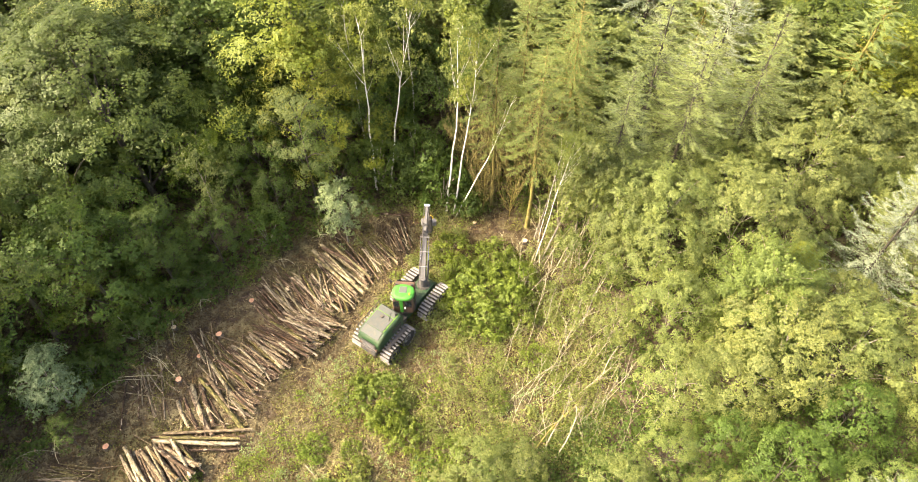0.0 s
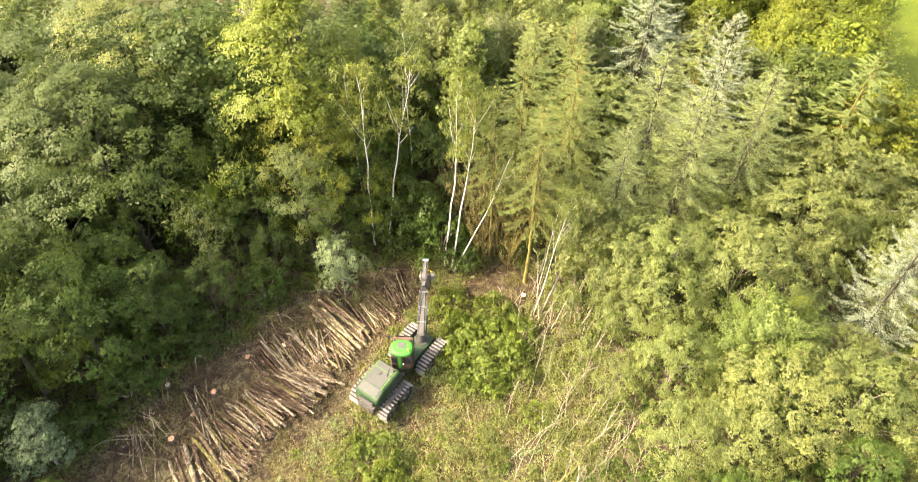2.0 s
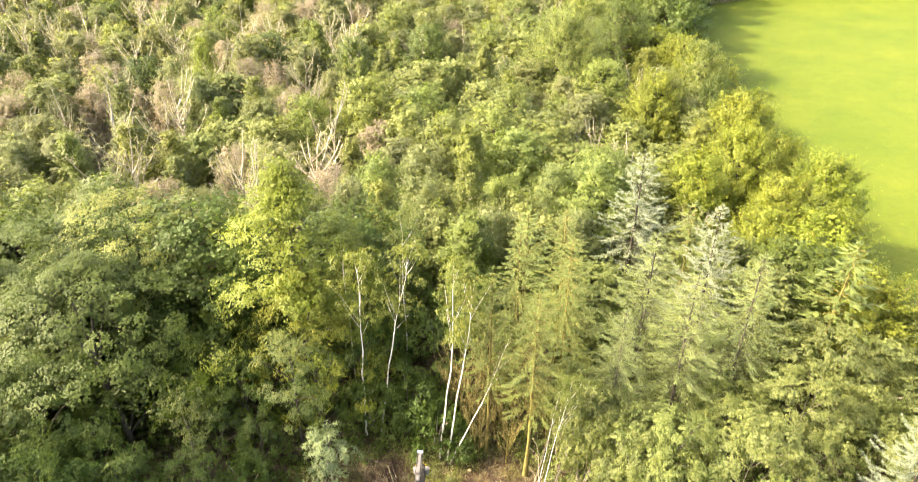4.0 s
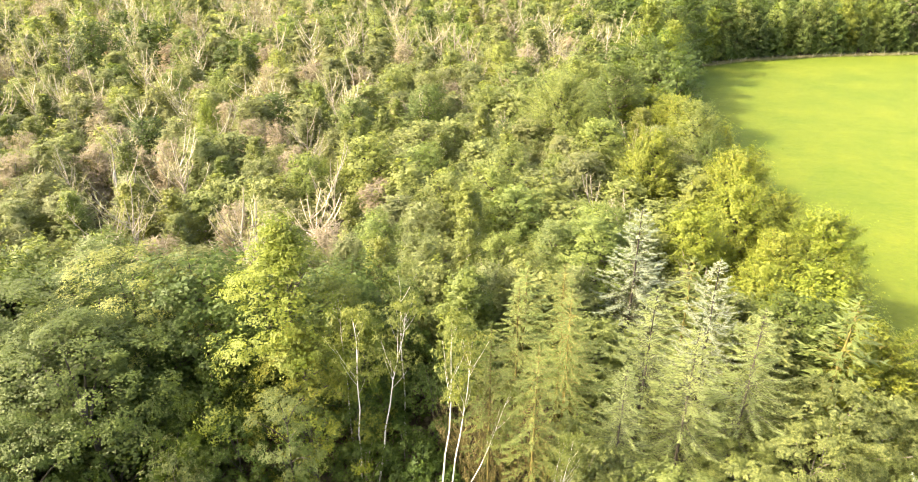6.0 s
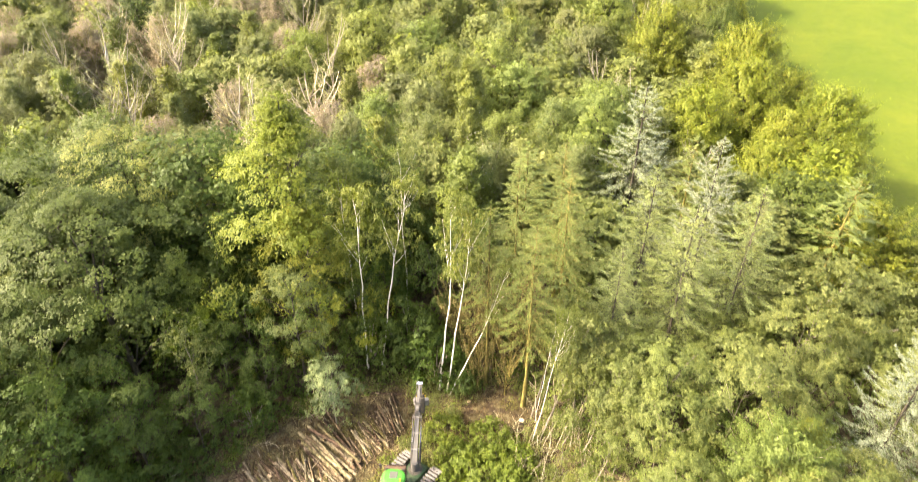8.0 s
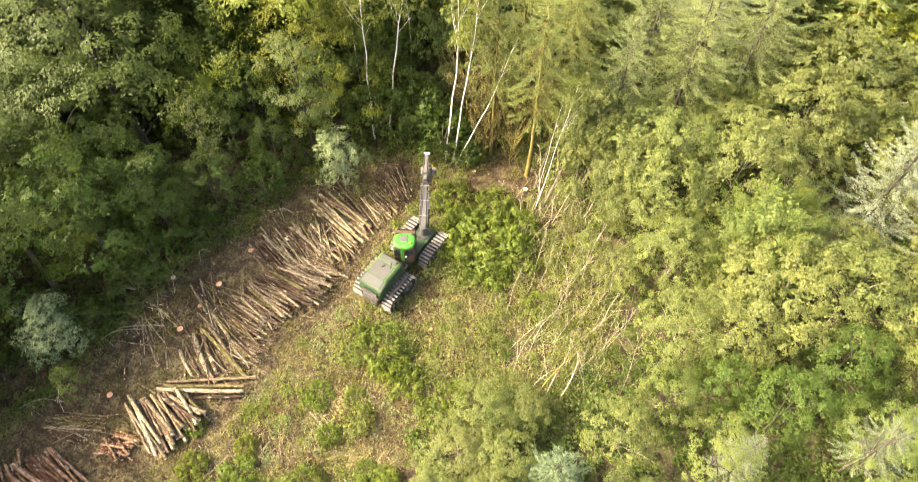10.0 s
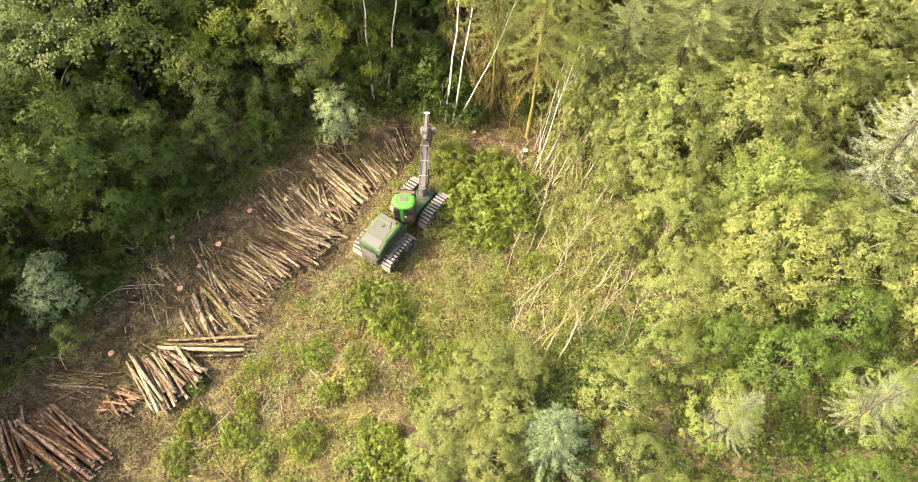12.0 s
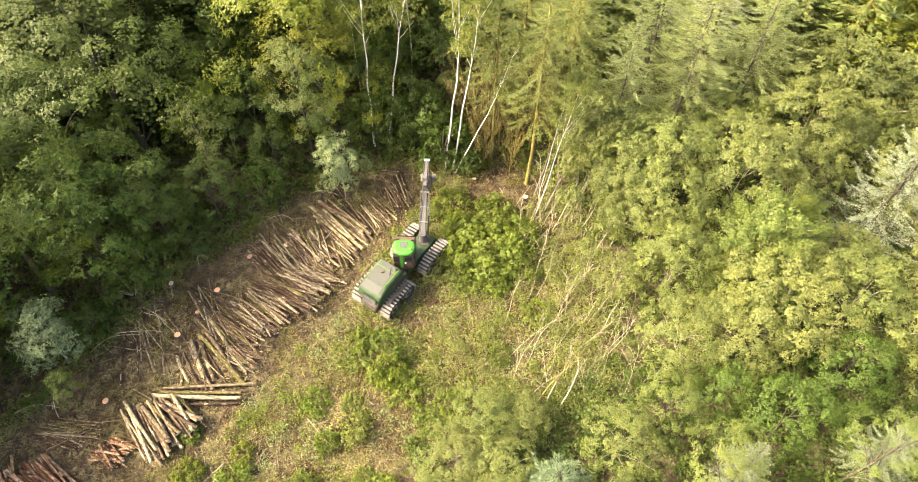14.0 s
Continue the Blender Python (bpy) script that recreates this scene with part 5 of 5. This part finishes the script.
# ---- forestry harvester ----
def harvester():
    root = new("forest_harvester")
    root.matrix_basis = pose(-3.85, 24.75, 0.0, 0, 0, 55)
    tagged(root, "green and grey forestry harvester with steel band tracks", "harvester")

    # four bogies, each two tyres wrapped by a plated track
    plate_me = None
    gap, R = 0.74, 0.66
    for bx in (-2.05, 2.0):
        for side in (-1, 1):
            by = 1.16 * side
            bogie = part("bogie_beam", box(bx, by - 0.32 * side, 0.72, 1.3, 0.16, 0.3, 0.05), BLACK, root, "black bogie beam")
            for wx in (-gap, gap):
                tyre = bmesh.new()
                prof = [(0.34, -0.26), (0.52, -0.33), (0.62, -0.31), (R - 0.01, -0.2), (R - 0.01, 0.2), (0.62, 0.31), (0.52, 0.33), (0.34, 0.26)]
                sides = 20
                rings = [[tyre.verts.new((bx + wx + q * math.cos(a), by + w, R + q * math.sin(a))) for q, w in prof] for a in (2 * math.pi * s / sides for s in range(sides))]
                for s in range(sides):
                    for k in range(len(prof) - 1):
                        tyre.faces.new((rings[s][k], rings[s][k + 1], rings[(s + 1) % sides][k + 1], rings[(s + 1) % sides][k]))
                wheel = part("tyre", tyre, RUBBER, root, "muddy black tyre")
                part("rim", rod((bx + wx, by - 0.24, R), (bx + wx, by + 0.24, R), 0.35, 16), STEEL, wheel)
                part("hub", rod((bx + wx, by + 0.2 * side, R), (bx + wx, by + 0.31 * side, R), 0.15, 12), BLACK, wheel)
            count = 28
            for k in range(count):
                d = (k + 0.5) / count * (4 * gap + 2 * math.pi * (R + 0.03))
                q = R + 0.03
                if d < 2 * gap:
                    px, pz, tilt = -gap + d, R + q, 0
                elif d < 2 * gap + math.pi * q:
                    a = (d - 2 * gap) / q
                    px, pz, tilt = gap + q * math.sin(a), R + q * math.cos(a), a
                elif d < 4 * gap + math.pi * q:
                    px, pz, tilt = gap - (d - 2 * gap - math.pi * q), R - q, math.pi
                else:
                    a = (d - 4 * gap - math.pi * q) / q
                    px, pz, tilt = -gap - q * math.sin(a), R - q * math.cos(a), math.pi + a
                if plate_me is None:
                    bm = slab([(-0.062, -0.02), (0.062, -0.02), (0.058, 0.02), (0.02, 0.03), (0.012, 0.075), (-0.012, 0.075), (-0.02, 0.03), (-0.058, 0.02)], -0.36, 0.36, 0)
                    plate_me = bpy.data.meshes.new("track_plate")
                    bm.to_mesh(plate_me)
                    bm.free()
                    plate_me.materials.append(STEEL)
                ob = under(new("track_plate", plate_me), bogie)
                ob.matrix_basis = Matrix.Translation((bx + px, by, max(pz, 0.0))) @ Matrix.Rotation(tilt, 4, "Y")
    # rear frame and engine bonnet
    part("rear_frame", slab([(-3.3, 0.75), (-0.4, 0.75), (-0.25, 1.25), (-3.35, 1.25)], -0.62, 0.62, 0.05), BLACK, root)
    body = part("engine_bonnet", slab([(-3.45, 1.2), (-0.85, 1.2), (-0.75, 2.05), (-0.95, 2.42), (-2.6, 2.38), (-3.25, 2.12), (-3.5, 1.7)], -0.80, 0.98, 0.16, 4), DEEP_GREEN, root, "dark green engine bonnet with rounded edges")
    part("top_panel", slab([(-2.62, 2.385), (-1.0, 2.425), (-1.0, 2.45), (-2.62, 2.41)], -0.52, 0.82, 0.01), HOOD_GREY, body, "dusty grey bonnet panel")
    part("rear_panel", slab([(-3.2, 2.15), (-2.66, 2.365), (-2.67, 2.40), (-3.22, 2.18)], -0.56, 0.82, 0.01), HOOD_GREY, body, "dusty grey sloping panel")
    for y in (-0.58, 0.86):
        part("stripe", slab([(-2.62, 2.392), (-0.98, 2.43), (-0.98, 2.446), (-2.62, 2.408)], y - 0.035, y + 0.035, 0), LIME, body, "lime green stripe")
    part("cross_stripe", box(-1.45, 0.15, 2.447, 0.05, 1.4, 0.015, 0), LIME, body)
    part("rear_grille", box(-3.52, 0, 1.62, 0.06, 1.2, 0.62, 0.02), BLACK, body, "black radiator grille")
    for k in range(6):
        part("grille_slat", box(-3.56, 0, 1.4 + 0.09 * k, 0.02, 1.1, 0.03, 0.005), BOOM_GREY, body)
    part("rear_bumper", slab([(-3.72, 0.85), (-3.35, 0.8), (-3.35, 1.25), (-3.62, 1.25)], -0.62, 0.62, 0.08), BLACK, root, "scuffed black rear bumper")
    for y in (-0.72, 0.72):
        part("tail_lamp", box(-3.52, y * 0.85, 1.45, 0.1, 0.2, 0.14, 0.02), RUST, root)
    part("filter_cover", rod((-1.75, 0.2, 2.44), (-1.75, 0.2, 2.52), 0.11), BLACK, body)
    part("exhaust_pipe", rod((-1.15, -0.45, 2.4), (-1.15, -0.45, 2.62), 0.07), BLACK, body, "black exhaust outlet")
    part("latch_bar", rod((-1.2, -0.1, 2.47), (-1.75, -0.35, 2.47), 0.02, 8), BLACK, body)
    for k in range(7):
        x = -3.1 + 0.36 * k
        part("rail_post", rod((x, 0.97, 2.1), (x, 1.06, 2.5), 0.022, 8), BLACK, root)
    part("hand_rail", rod((-3.15, 1.06, 2.5), (-0.9, 1.06, 2.52), 0.025, 8), BLACK, root, "black safety rail")
    for y in (-1.16, 1.16):
        part("mudguard", slab([(-3.05, 1.44), (-1.05, 1.44), (-1.0, 1.48), (-3.1, 1.48)], y - 0.12, y + 0.16, 0.01), BLACK, root)
    for y in (-0.806, 0.986):
        part("side_vent", box(-1.6, y, 1.75, 0.9, 0.03, 0.4, 0.01), BLACK, body)
    # joint and front frame
    part("joint", rod((-0.3, 0, 0.7), (-0.3, 0, 1.4), 0.26, 16), BLACK, root, "black articulation joint")
    part("front_frame", slab([(-0.2, 0.75), (3.0, 0.7), (3.2, 1.0), (2.9, 1.3), (-0.1, 1.3)], -0.6, 0.6, 0.06), DEEP_GREEN, root)
    part("cab_base", rod((0.35, 0, 1.3), (0.35, 0, 1.55), 0.75, 24), BLACK, root)
    # the cab turns with the crane
    turn = Matrix.Translation((0.35, 0, 0)) @ Matrix.Rotation(radians(30), 4, "Z")
    shell = slab([(-0.72, 1.5), (0.55, 1.5), (0.95, 2.1), (0.78, 3.02), (-0.62, 3.05), (-0.78, 2.3)], -0.68, 0.68, 0.1, 3)
    shell.transform(turn)
    cab = part("cab", shell, RUST, root, "brown and green operator cab")
    rb = bmesh.new()
    rings = []
    for z, k in ((3.0, 0.90), (3.05, 1.0), (3.14, 1.0), (3.22, 0.93), (3.27, 0.72), (3.29, 0.3)):
        ring = []
        for s in range(28):
            a = 2 * math.pi * s / 28
            ca, sa = math.cos(a), math.sin(a)
            ring.append(rb.verts.new((-0.22 + 0.62 * k * math.copysign(abs(ca) ** 0.75, ca), 0.74 * k * math.copysign(abs(sa) ** 0.75, sa), z)))
        rings.append(ring)
    for lo, hi in zip(rings, rings[1:]):
        for s in range(28):
            rb.faces.new((lo[s], lo[(s + 1) % 28], hi[(s + 1) % 28], hi[s]))
    rb.faces.new(rings[-1])
    rb.faces.new(rings[0][::-1])
    rb.transform(turn)
    roof = part("cab_roof", rb, GREEN, cab, "bright green cab roof")
    for name, bm, mat, to in [
        ("rear_strip", box(-0.79, 0.08, 2.35, 0.06, 0.22, 1.3, 0.02), GREEN, cab),
        ("rear_window", box(-0.765, -0.36, 2.55, 0.04, 0.46, 0.6, 0.02), GLASS, cab),
        ("rear_window", box(-0.765, 0.44, 2.55, 0.04, 0.36, 0.6, 0.02), GLASS, cab),
        ("side_window", box(0.1, -0.685, 2.5, 1.0, 0.03, 0.75, 0.01), GLASS, cab),
        ("side_window", box(0.1, 0.685, 2.5, 1.0, 0.03, 0.75, 0.01), GLASS, cab),
        ("windscreen", box(0.93, 0, 2.45, 0.04, 1.15, 0.8, 0.01), GLASS, cab),
        ("roof_hatch", box(-0.1, 0.0, 3.285, 0.5, 0.5, 0.04, 0.015), HOOD_GREY, roof),
        ("work_lamp", box(0.42, 0.5, 3.12, 0.1, 0.2, 0.13, 0.03), BLACK, roof),
        ("work_lamp", box(0.42, -0.5, 3.12, 0.1, 0.2, 0.13, 0.03), BLACK, roof),
        ("work_lamp", box(-0.82, 0.5, 3.2, 0.1, 0.18, 0.12, 0.03), BLACK, roof),
        ("decal", box(-0.81, -0.14, 2.2, 0.02, 0.1, 0.16, 0), WHITE, cab),
        ("beacon", rod((-0.45, -0.45, 3.2), (-0.45, -0.45, 3.38), 0.05), YELLOW, roof),
        ("mirror_arm", rod((0.75, 0.7, 2.8), (0.95, 1.0, 2.75), 0.02, 8), BLACK, cab),
        ("mirror", box(0.97, 1.02, 2.6, 0.06, 0.16, 0.32, 0.02), BLACK, cab),
    ]:
        bm.transform(turn)
        part(name, bm, mat, to)
    # crane: pillar, inner boom, outer boom, rams, hoses and the felling head
    def at(f, z, s=0.0):
        """A point f metres out along the crane and s to its left."""
        a = radians(31)
        f *= 0.92
        return Vector((2.4 + f * math.cos(a) - s * math.sin(a), f * math.sin(a) + s * math.cos(a), z))

    def beam(p, q, w0, h0, w1, h1):
        p, q = Vector(p), Vector(q)
        d = (q - p).normalized()
        side = Vector((-d.y, d.x, 0)).normalized()
        up = d.cross(side) * -1
        bm = bmesh.new()
        rings = [[bm.verts.new(o + side * sx * w / 2 + up * sz * h / 2) for sx, sz in ((-1, -1), (1, -1), (1, 1), (-1, 1))] for o, w, h in ((p, w0, h0), (q, w1, h1))]
        bm.faces.new(rings[0][::-1])
        bm.faces.new(rings[1])
        for k in range(4):
            bm.faces.new((rings[0][k], rings[0][(k + 1) % 4], rings[1][(k + 1) % 4], rings[1][k]))
        bmesh.ops.recalc_face_normals(bm, faces=bm.faces)
        bmesh.ops.bevel(bm, geom=bm.edges[:], offset=0.025, segments=2, affect="EDGES")
        return bm

    crane = part("crane_pillar", rod(at(0, 1.2), at(0, 2.1), 0.3, 18, 0.24), BOOM_GREY, root, "grey crane pillar")
    part("pillar_foot", rod(at(0, 1.15), at(0, 1.35), 0.48, 18), BLACK, crane)
    inner = part("inner_boom", beam(at(0, 2.0), at(3.0, 3.9), 0.34, 0.36, 0.26, 0.3), BOOM_GREY, root, "scuffed grey inner boom")
    outer = part("outer_boom", beam(at(2.6, 4.1), at(4.75, 4.55), 0.24, 0.28, 0.18, 0.2), BOOM_GREY, root, "grey telescopic outer boom")
    part("knuckle", beam(at(2.6, 3.65), at(3.15, 4.35), 0.4, 0.3, 0.34, 0.26), BLACK, outer)
    part("tip_link", rod(at(4.72, 4.56, -0.2), at(4.72, 4.56, 0.2), 0.13, 14), CHROME, outer)
    for s in (-0.27, 0.27):
        part("lift_ram", rod(at(0.25, 1.6, s), at(1.3, 2.5, s), 0.07, 12), BLACK, inner)
        part("ram_rod", rod(at(1.3, 2.5, s), at(2.1, 3.15, s), 0.04, 12), CHROME, inner, "bright steel ram rod")
        part("side_plate", beam(at(0.1, 2.2, s), at(2.6, 3.85, s), 0.05, 0.12, 0.05, 0.1), BOOM_GREY, inner)
        part("hose", rod(at(2.9, 4.25, s * 0.7), at(4.6, 4.66, s * 0.6), 0.025, 8), BLACK, outer)
    for f in (0.6, 1.5, 2.4):
        part("hose_clamp", rod(at(f, 2.12 + 0.63 * f + 0.13, -0.3), at(f, 2.12 + 0.63 * f + 0.13, 0.3), 0.035, 8), STEEL, inner)
    part("slew_hose", rod(at(0.1, 2.2, 0.2), at(2.6, 3.98, 0.12), 0.03, 8), BLACK, inner)
    head = part("felling_head", beam(at(4.72, 3.3), at(4.75, 1.9), 0.5, 0.42, 0.55, 0.46), BLACK, root, "black and yellow felling head hanging from the boom")
    part("rotator", rod(at(4.72, 4.5), at(4.72, 3.3), 0.1, 12), BLACK, head)
    for s in (-0.35, 0.35):
        part("feed_roller", rod(at(5.0, 2.7, s), at(5.0, 2.3, s), 0.2, 14), STEEL, head)
        part("delimbing_knife", beam(at(4.87, 3.1, s), at(5.27, 2.95, s * 0.3), 0.06, 0.2, 0.04, 0.1), YELLOW, head, "yellow delimbing knife")
    part("saw_box", beam(at(4.75, 1.9), at(4.85, 1.5), 0.5, 0.3, 0.4, 0.2), BLACK, head)


harvester()


# ---- fallen boughs, brash, grass and low leaves ----
def bough(x, y, turn, length, rise, mat, label, r0=0.05):
    """A bleached bough that arches out of the brush, with side branches."""
    rng = np.random.default_rng(int(abs(x * 91 + y * 17)))
    g = Geo()
    d = np.array([math.cos(radians(turn)), math.sin(radians(turn)), 0])
    s = np.array([-d[1], d[0], 0])
    u = np.linspace(0, 1, 8)[:, None]
    main = d * length * u + s * length * (rng.uniform(-0.25, 0.25) * u**2 + 0.015 * np.sin(u * rng.uniform(5, 11) + rng.uniform(0, 6))) + np.array([0, 0, 1]) * (rise * np.sin(u * 2.2) + 0.02)
    g.tube(main, np.linspace(r0, 0.012, 8), 5)
    for k in range(int(3 + length * 0.8)):
        w = rng.uniform(0.25, 0.95)
        p = np.array([np.interp(w, u[:, 0], main[:, i]) for i in range(3)])
        sg = rng.choice((-1, 1))
        L = length * rng.uniform(0.15, 0.4) * (1.2 - w)
        e = p + d * L * 0.8 + s * sg * L * rng.uniform(0.3, 0.8) + [0, 0, rng.uniform(-0.2, 0.5) * L]
        e[2] = max(e[2], 0.03)
        g.tube(curve(p, e, [0, 0, 0.1 * L], 4), np.linspace(r0 * 0.45, 0.008, 4), 4)
    ob = new("fallen_bough", g.mesh("fallen_bough", mat))
    ob.location = (x, y, -0.02)
    tagged(ob, label, "bough", "fallen boughs")


random.seed(5)
for _ in range(62):
    x, y = random.uniform(2.2, 10.5), random.uniform(13.5, 28)
    bough(x, y, random.gauss(60, 14), random.uniform(2.6, 6.5), random.uniform(0.3, 1.9), PALE_WOOD, "bleached bare bough fallen in the brush", random.uniform(0.007, 0.018))
for x, y, t, L, h in [(4.2, 15.2, 38, 4.2, 2.2), (4.6, 15.0, 44, 3.8, 2.0), (5.4, 14.6, 48, 3.4, 2.4)]:
    bough(x, y, t, L, h, MOSS_BARK if x < 4.3 else PALE_WOOD, "mossy arching bough in the willow scrub", 0.055)
for _ in range(16):
    x, y = random.uniform(5.5, 10.5), random.uniform(28, 35)
    bough(x, y, random.gauss(62, 16), random.uniform(2.5, 5.0), random.uniform(1.5, 3.6), PALE_WOOD, "pale bowed stem leaning in the thicket", 0.024)


# bare twiggy boughs that hang out of the shade along the wood's edge
for k in range(26):
    u = random.uniform(0, 4.99)
    rim = [(-27.0, 13.5), (-22.2, 19.6), (-19.2, 24.2), (-15.4, 27.6), (-11.8, 31.2), (-8.4, 33.6)]
    (xa, ya), (xb, yb) = rim[int(u)], rim[int(u) + 1]
    x, y = xa + (xb - xa) * (u % 1) - random.uniform(0, 1.2), ya + (yb - ya) * (u % 1) + random.uniform(0, 1.2)
    bough(x, y, random.gauss(-40, 45), random.uniform(1.6, 3.6), random.uniform(0.6, 2.0), PALE_WOOD if k % 2 else MOSS_BARK, "bare twiggy bough hanging at the wood's edge", random.uniform(0.012, 0.026))


def scatter(name, label, mat, count, seed, area, ln, wd, lift, upright, keep, tuft=0, spread=0.4):
    """Countless small pieces on the ground in one object; tuft: how many stand together in one tussock."""
    rng = np.random.default_rng(seed)
    g = Geo(True)
    x0, x1, y0, y1 = area
    n = count // max(1, tuft)
    p = np.stack([rng.uniform(x0, x1, n), rng.uniform(y0, y1, n), np.zeros(n)], 1)
    p = p[np.array([keep(x, y) for x, y, _ in p])]
    if tuft:
        size = rng.uniform(0.5, 1.3, len(p))
        who = np.repeat(np.arange(len(p)), tuft)
        d = unit(rng, len(who)) * rng.uniform(0.5, 1, (len(who), 1)) ** 0.5
        d[:, 2] = abs(d[:, 2])
        p = p[who] + d * size[who][:, None] * [spread, spread, lift]
    else:
        p[:, 2] = rng.uniform(0.0, lift, len(p))
    k = len(p)
    al = rng.normal(size=(k, 3)) * [1, 1, 0.25] + [0, 0, upright]
    g.leaves(rng, p, rng.normal(size=(k, 3)) * 0.6 + [0, 0, 1 - 0.7 * upright], ln, wd, 0.2, al / np.linalg.norm(al, axis=1)[:, None])
    tagged(new(name, g.mesh(name, mat)), label, name.split("_")[-1], kind="stuff")


def rough(x, y, scale, shift, level):
    return noise.noise((x * scale, y * scale, shift)) > level


TRACK = [(-29, 6), (-26, 14.5), (-21.6, 20.6), (-18.4, 25.4), (-14.8, 28.3), (-11.4, 32), (-8, 33.2), (-4, 35.3), (-2.5, 32), (-5.5, 27), (-8, 22), (-12, 17), (-15, 13), (-20, 6)]
in_clear = lambda x, y: inside(CLEAR, x, y) or edge_gap(CLEAR, x, y) < 1.5
under_larch = lambda x, y: math.hypot((x - 3.8) / 2.7, (y - 32.4) / 2.6) < 1 + 0.45 * noise.noise((x * 0.7, y * 0.7, 8))
off_track = lambda x, y: in_clear(x, y) and not inside(TRACK, x, y) and not under_larch(x, y)
CHIPS = [(-20, 9.5), (-15.5, 13.2), (-12.8, 16.6), (-9.6, 20.6), (-7.6, 24.2), (-5.8, 27.6), (-3.4, 31.0)]
by_chips = lambda x, y: min(math.hypot(x - xa - (xb - xa) * u, y - ya - (yb - ya) * u) for (xa, ya), (xb, yb) in zip(CHIPS, CHIPS[1:]) for u in (0, 0.25, 0.5, 0.75)) < 1.1 + 0.6 * noise.noise((x, y, 3))
scatter("brash_twigs", "tangled dead twigs and brash over the cleared ground", BRASH, 42000, 3, (-30, 10, 3, 36), 0.50, 0.02, 0.22, 0.05, lambda x, y: off_track(x, y) or in_clear(x, y) and rough(x, y, 0.6, 51, 0.15))
scatter("brash_heaps", "loose heaps of long dead branches and cut tops", BRASH, 15000, 23, (-24, 9, 6, 35), 0.95, 0.022, 0.5, 0.12, lambda x, y: off_track(x, y) and rough(x, y, 0.33, 31, 0.0), 44, 1.1)
scatter("brown_bracken", "rust-brown withered bracken and torn bark in patches", DEAD_LEAF, 80000, 24, (-20, 7, 8, 34), 0.17, 0.07, 0.22, 0.25, lambda x, y: off_track(x, y) and rough(x, y, 0.4, 37, -0.02), 40, 0.7)
# litter, laid thick on the track to deepen the shade on its soil
scatter("dead_leaves", "dark brown dead leaves and churned litter, deepening the track's shaded soil", DEAD_LEAF, 72000, 13, (-30, 7, 3, 37), 0.16, 0.11, 0.04, 0.0, lambda x, y: under_larch(x, y) or inside(TRACK, x, y) or (edge_gap(TRACK, x, y) < 3 and not inside(CLEAR, x, y)))
scatter("wood_chips", "pale wood chips and bark strips by the logs", BRASH, 50000, 4, (-24, 0, 6, 34), 0.11, 0.022, 0.06, 0.0, by_chips)
scatter("moss_grass", "short olive grass and moss over the cleared ground", OLIVE_GRASS, 170000, 15, (-28, 10, 3, 36), 0.20, 0.03, 0.12, 0.35, lambda x, y: off_track(x, y) and rough(x, y, 0.45, 41, -0.45) or (in_clear(x, y) and rough(x, y, 0.5, 4, 0.3)))
scatter("dry_grass", "straw-coloured dry grass and bracken", STRAW, 85000, 5, (-28, 10, 3, 36), 0.34, 0.022, 0.35, 0.6, lambda x, y: off_track(x, y) and rough(x, y, 0.35, 2, -0.1), 24, 0.45)
scatter("low_leaves", "low green bramble and weeds in patches", BUSH_LEAF, 125000, 6, (-28, 10, 3, 36), 0.12, 0.08, 0.45, 0.1, lambda x, y: off_track(x, y) and rough(x, y, 0.36, 9, -0.03), 40, 0.6)
scatter("grey_weeds", "grey-green sage-like weeds in tussocks", SILVER_LEAF, 50000, 16, (-22, 8, 3, 22), 0.11, 0.06, 0.4, 0.2, lambda x, y: off_track(x, y) and rough(x, y, 0.4, 19, 0.1), 40, 0.45)
scatter("tall_weeds", "sunlit yellow-green weeds and young willow growth", WILLOW_LEAF, 120000, 12, (-6, 10, 5, 36), 0.14, 0.07, 1.1, 0.4, lambda x, y: off_track(x, y) and x + 4 > 7 * noise.noise((x * 0.3, y * 0.3, 14)) + (26 - y) * 0.12 and rough(x, y, 0.5, 7, -0.2), 60, 0.55)
scatter("leaf_litter", "shaded green undergrowth beneath the trees", HAZEL_LEAF, 130000, 8, (-40, 36, 4, 42), 0.22, 0.155, 1.0, 0.1, lambda x, y: not inside(CLEAR, x, y) and not under_larch(x, y) and (x > 0 or rough(x, y, 0.2, 5, -0.3)), 30, 0.7)
# dark leaves added over bare soil so the scrub's gaps read as shade
scatter("bramble_cover", "dark green leaf cover that fills the willow scrub's gaps as shade", HAZEL_LEAF, 40000, 18, (1, 32, 4, 18), 0.16, 0.11, 1.2, 0.1, lambda x, y: not inside(CLEAR, x, y), 40, 0.7)
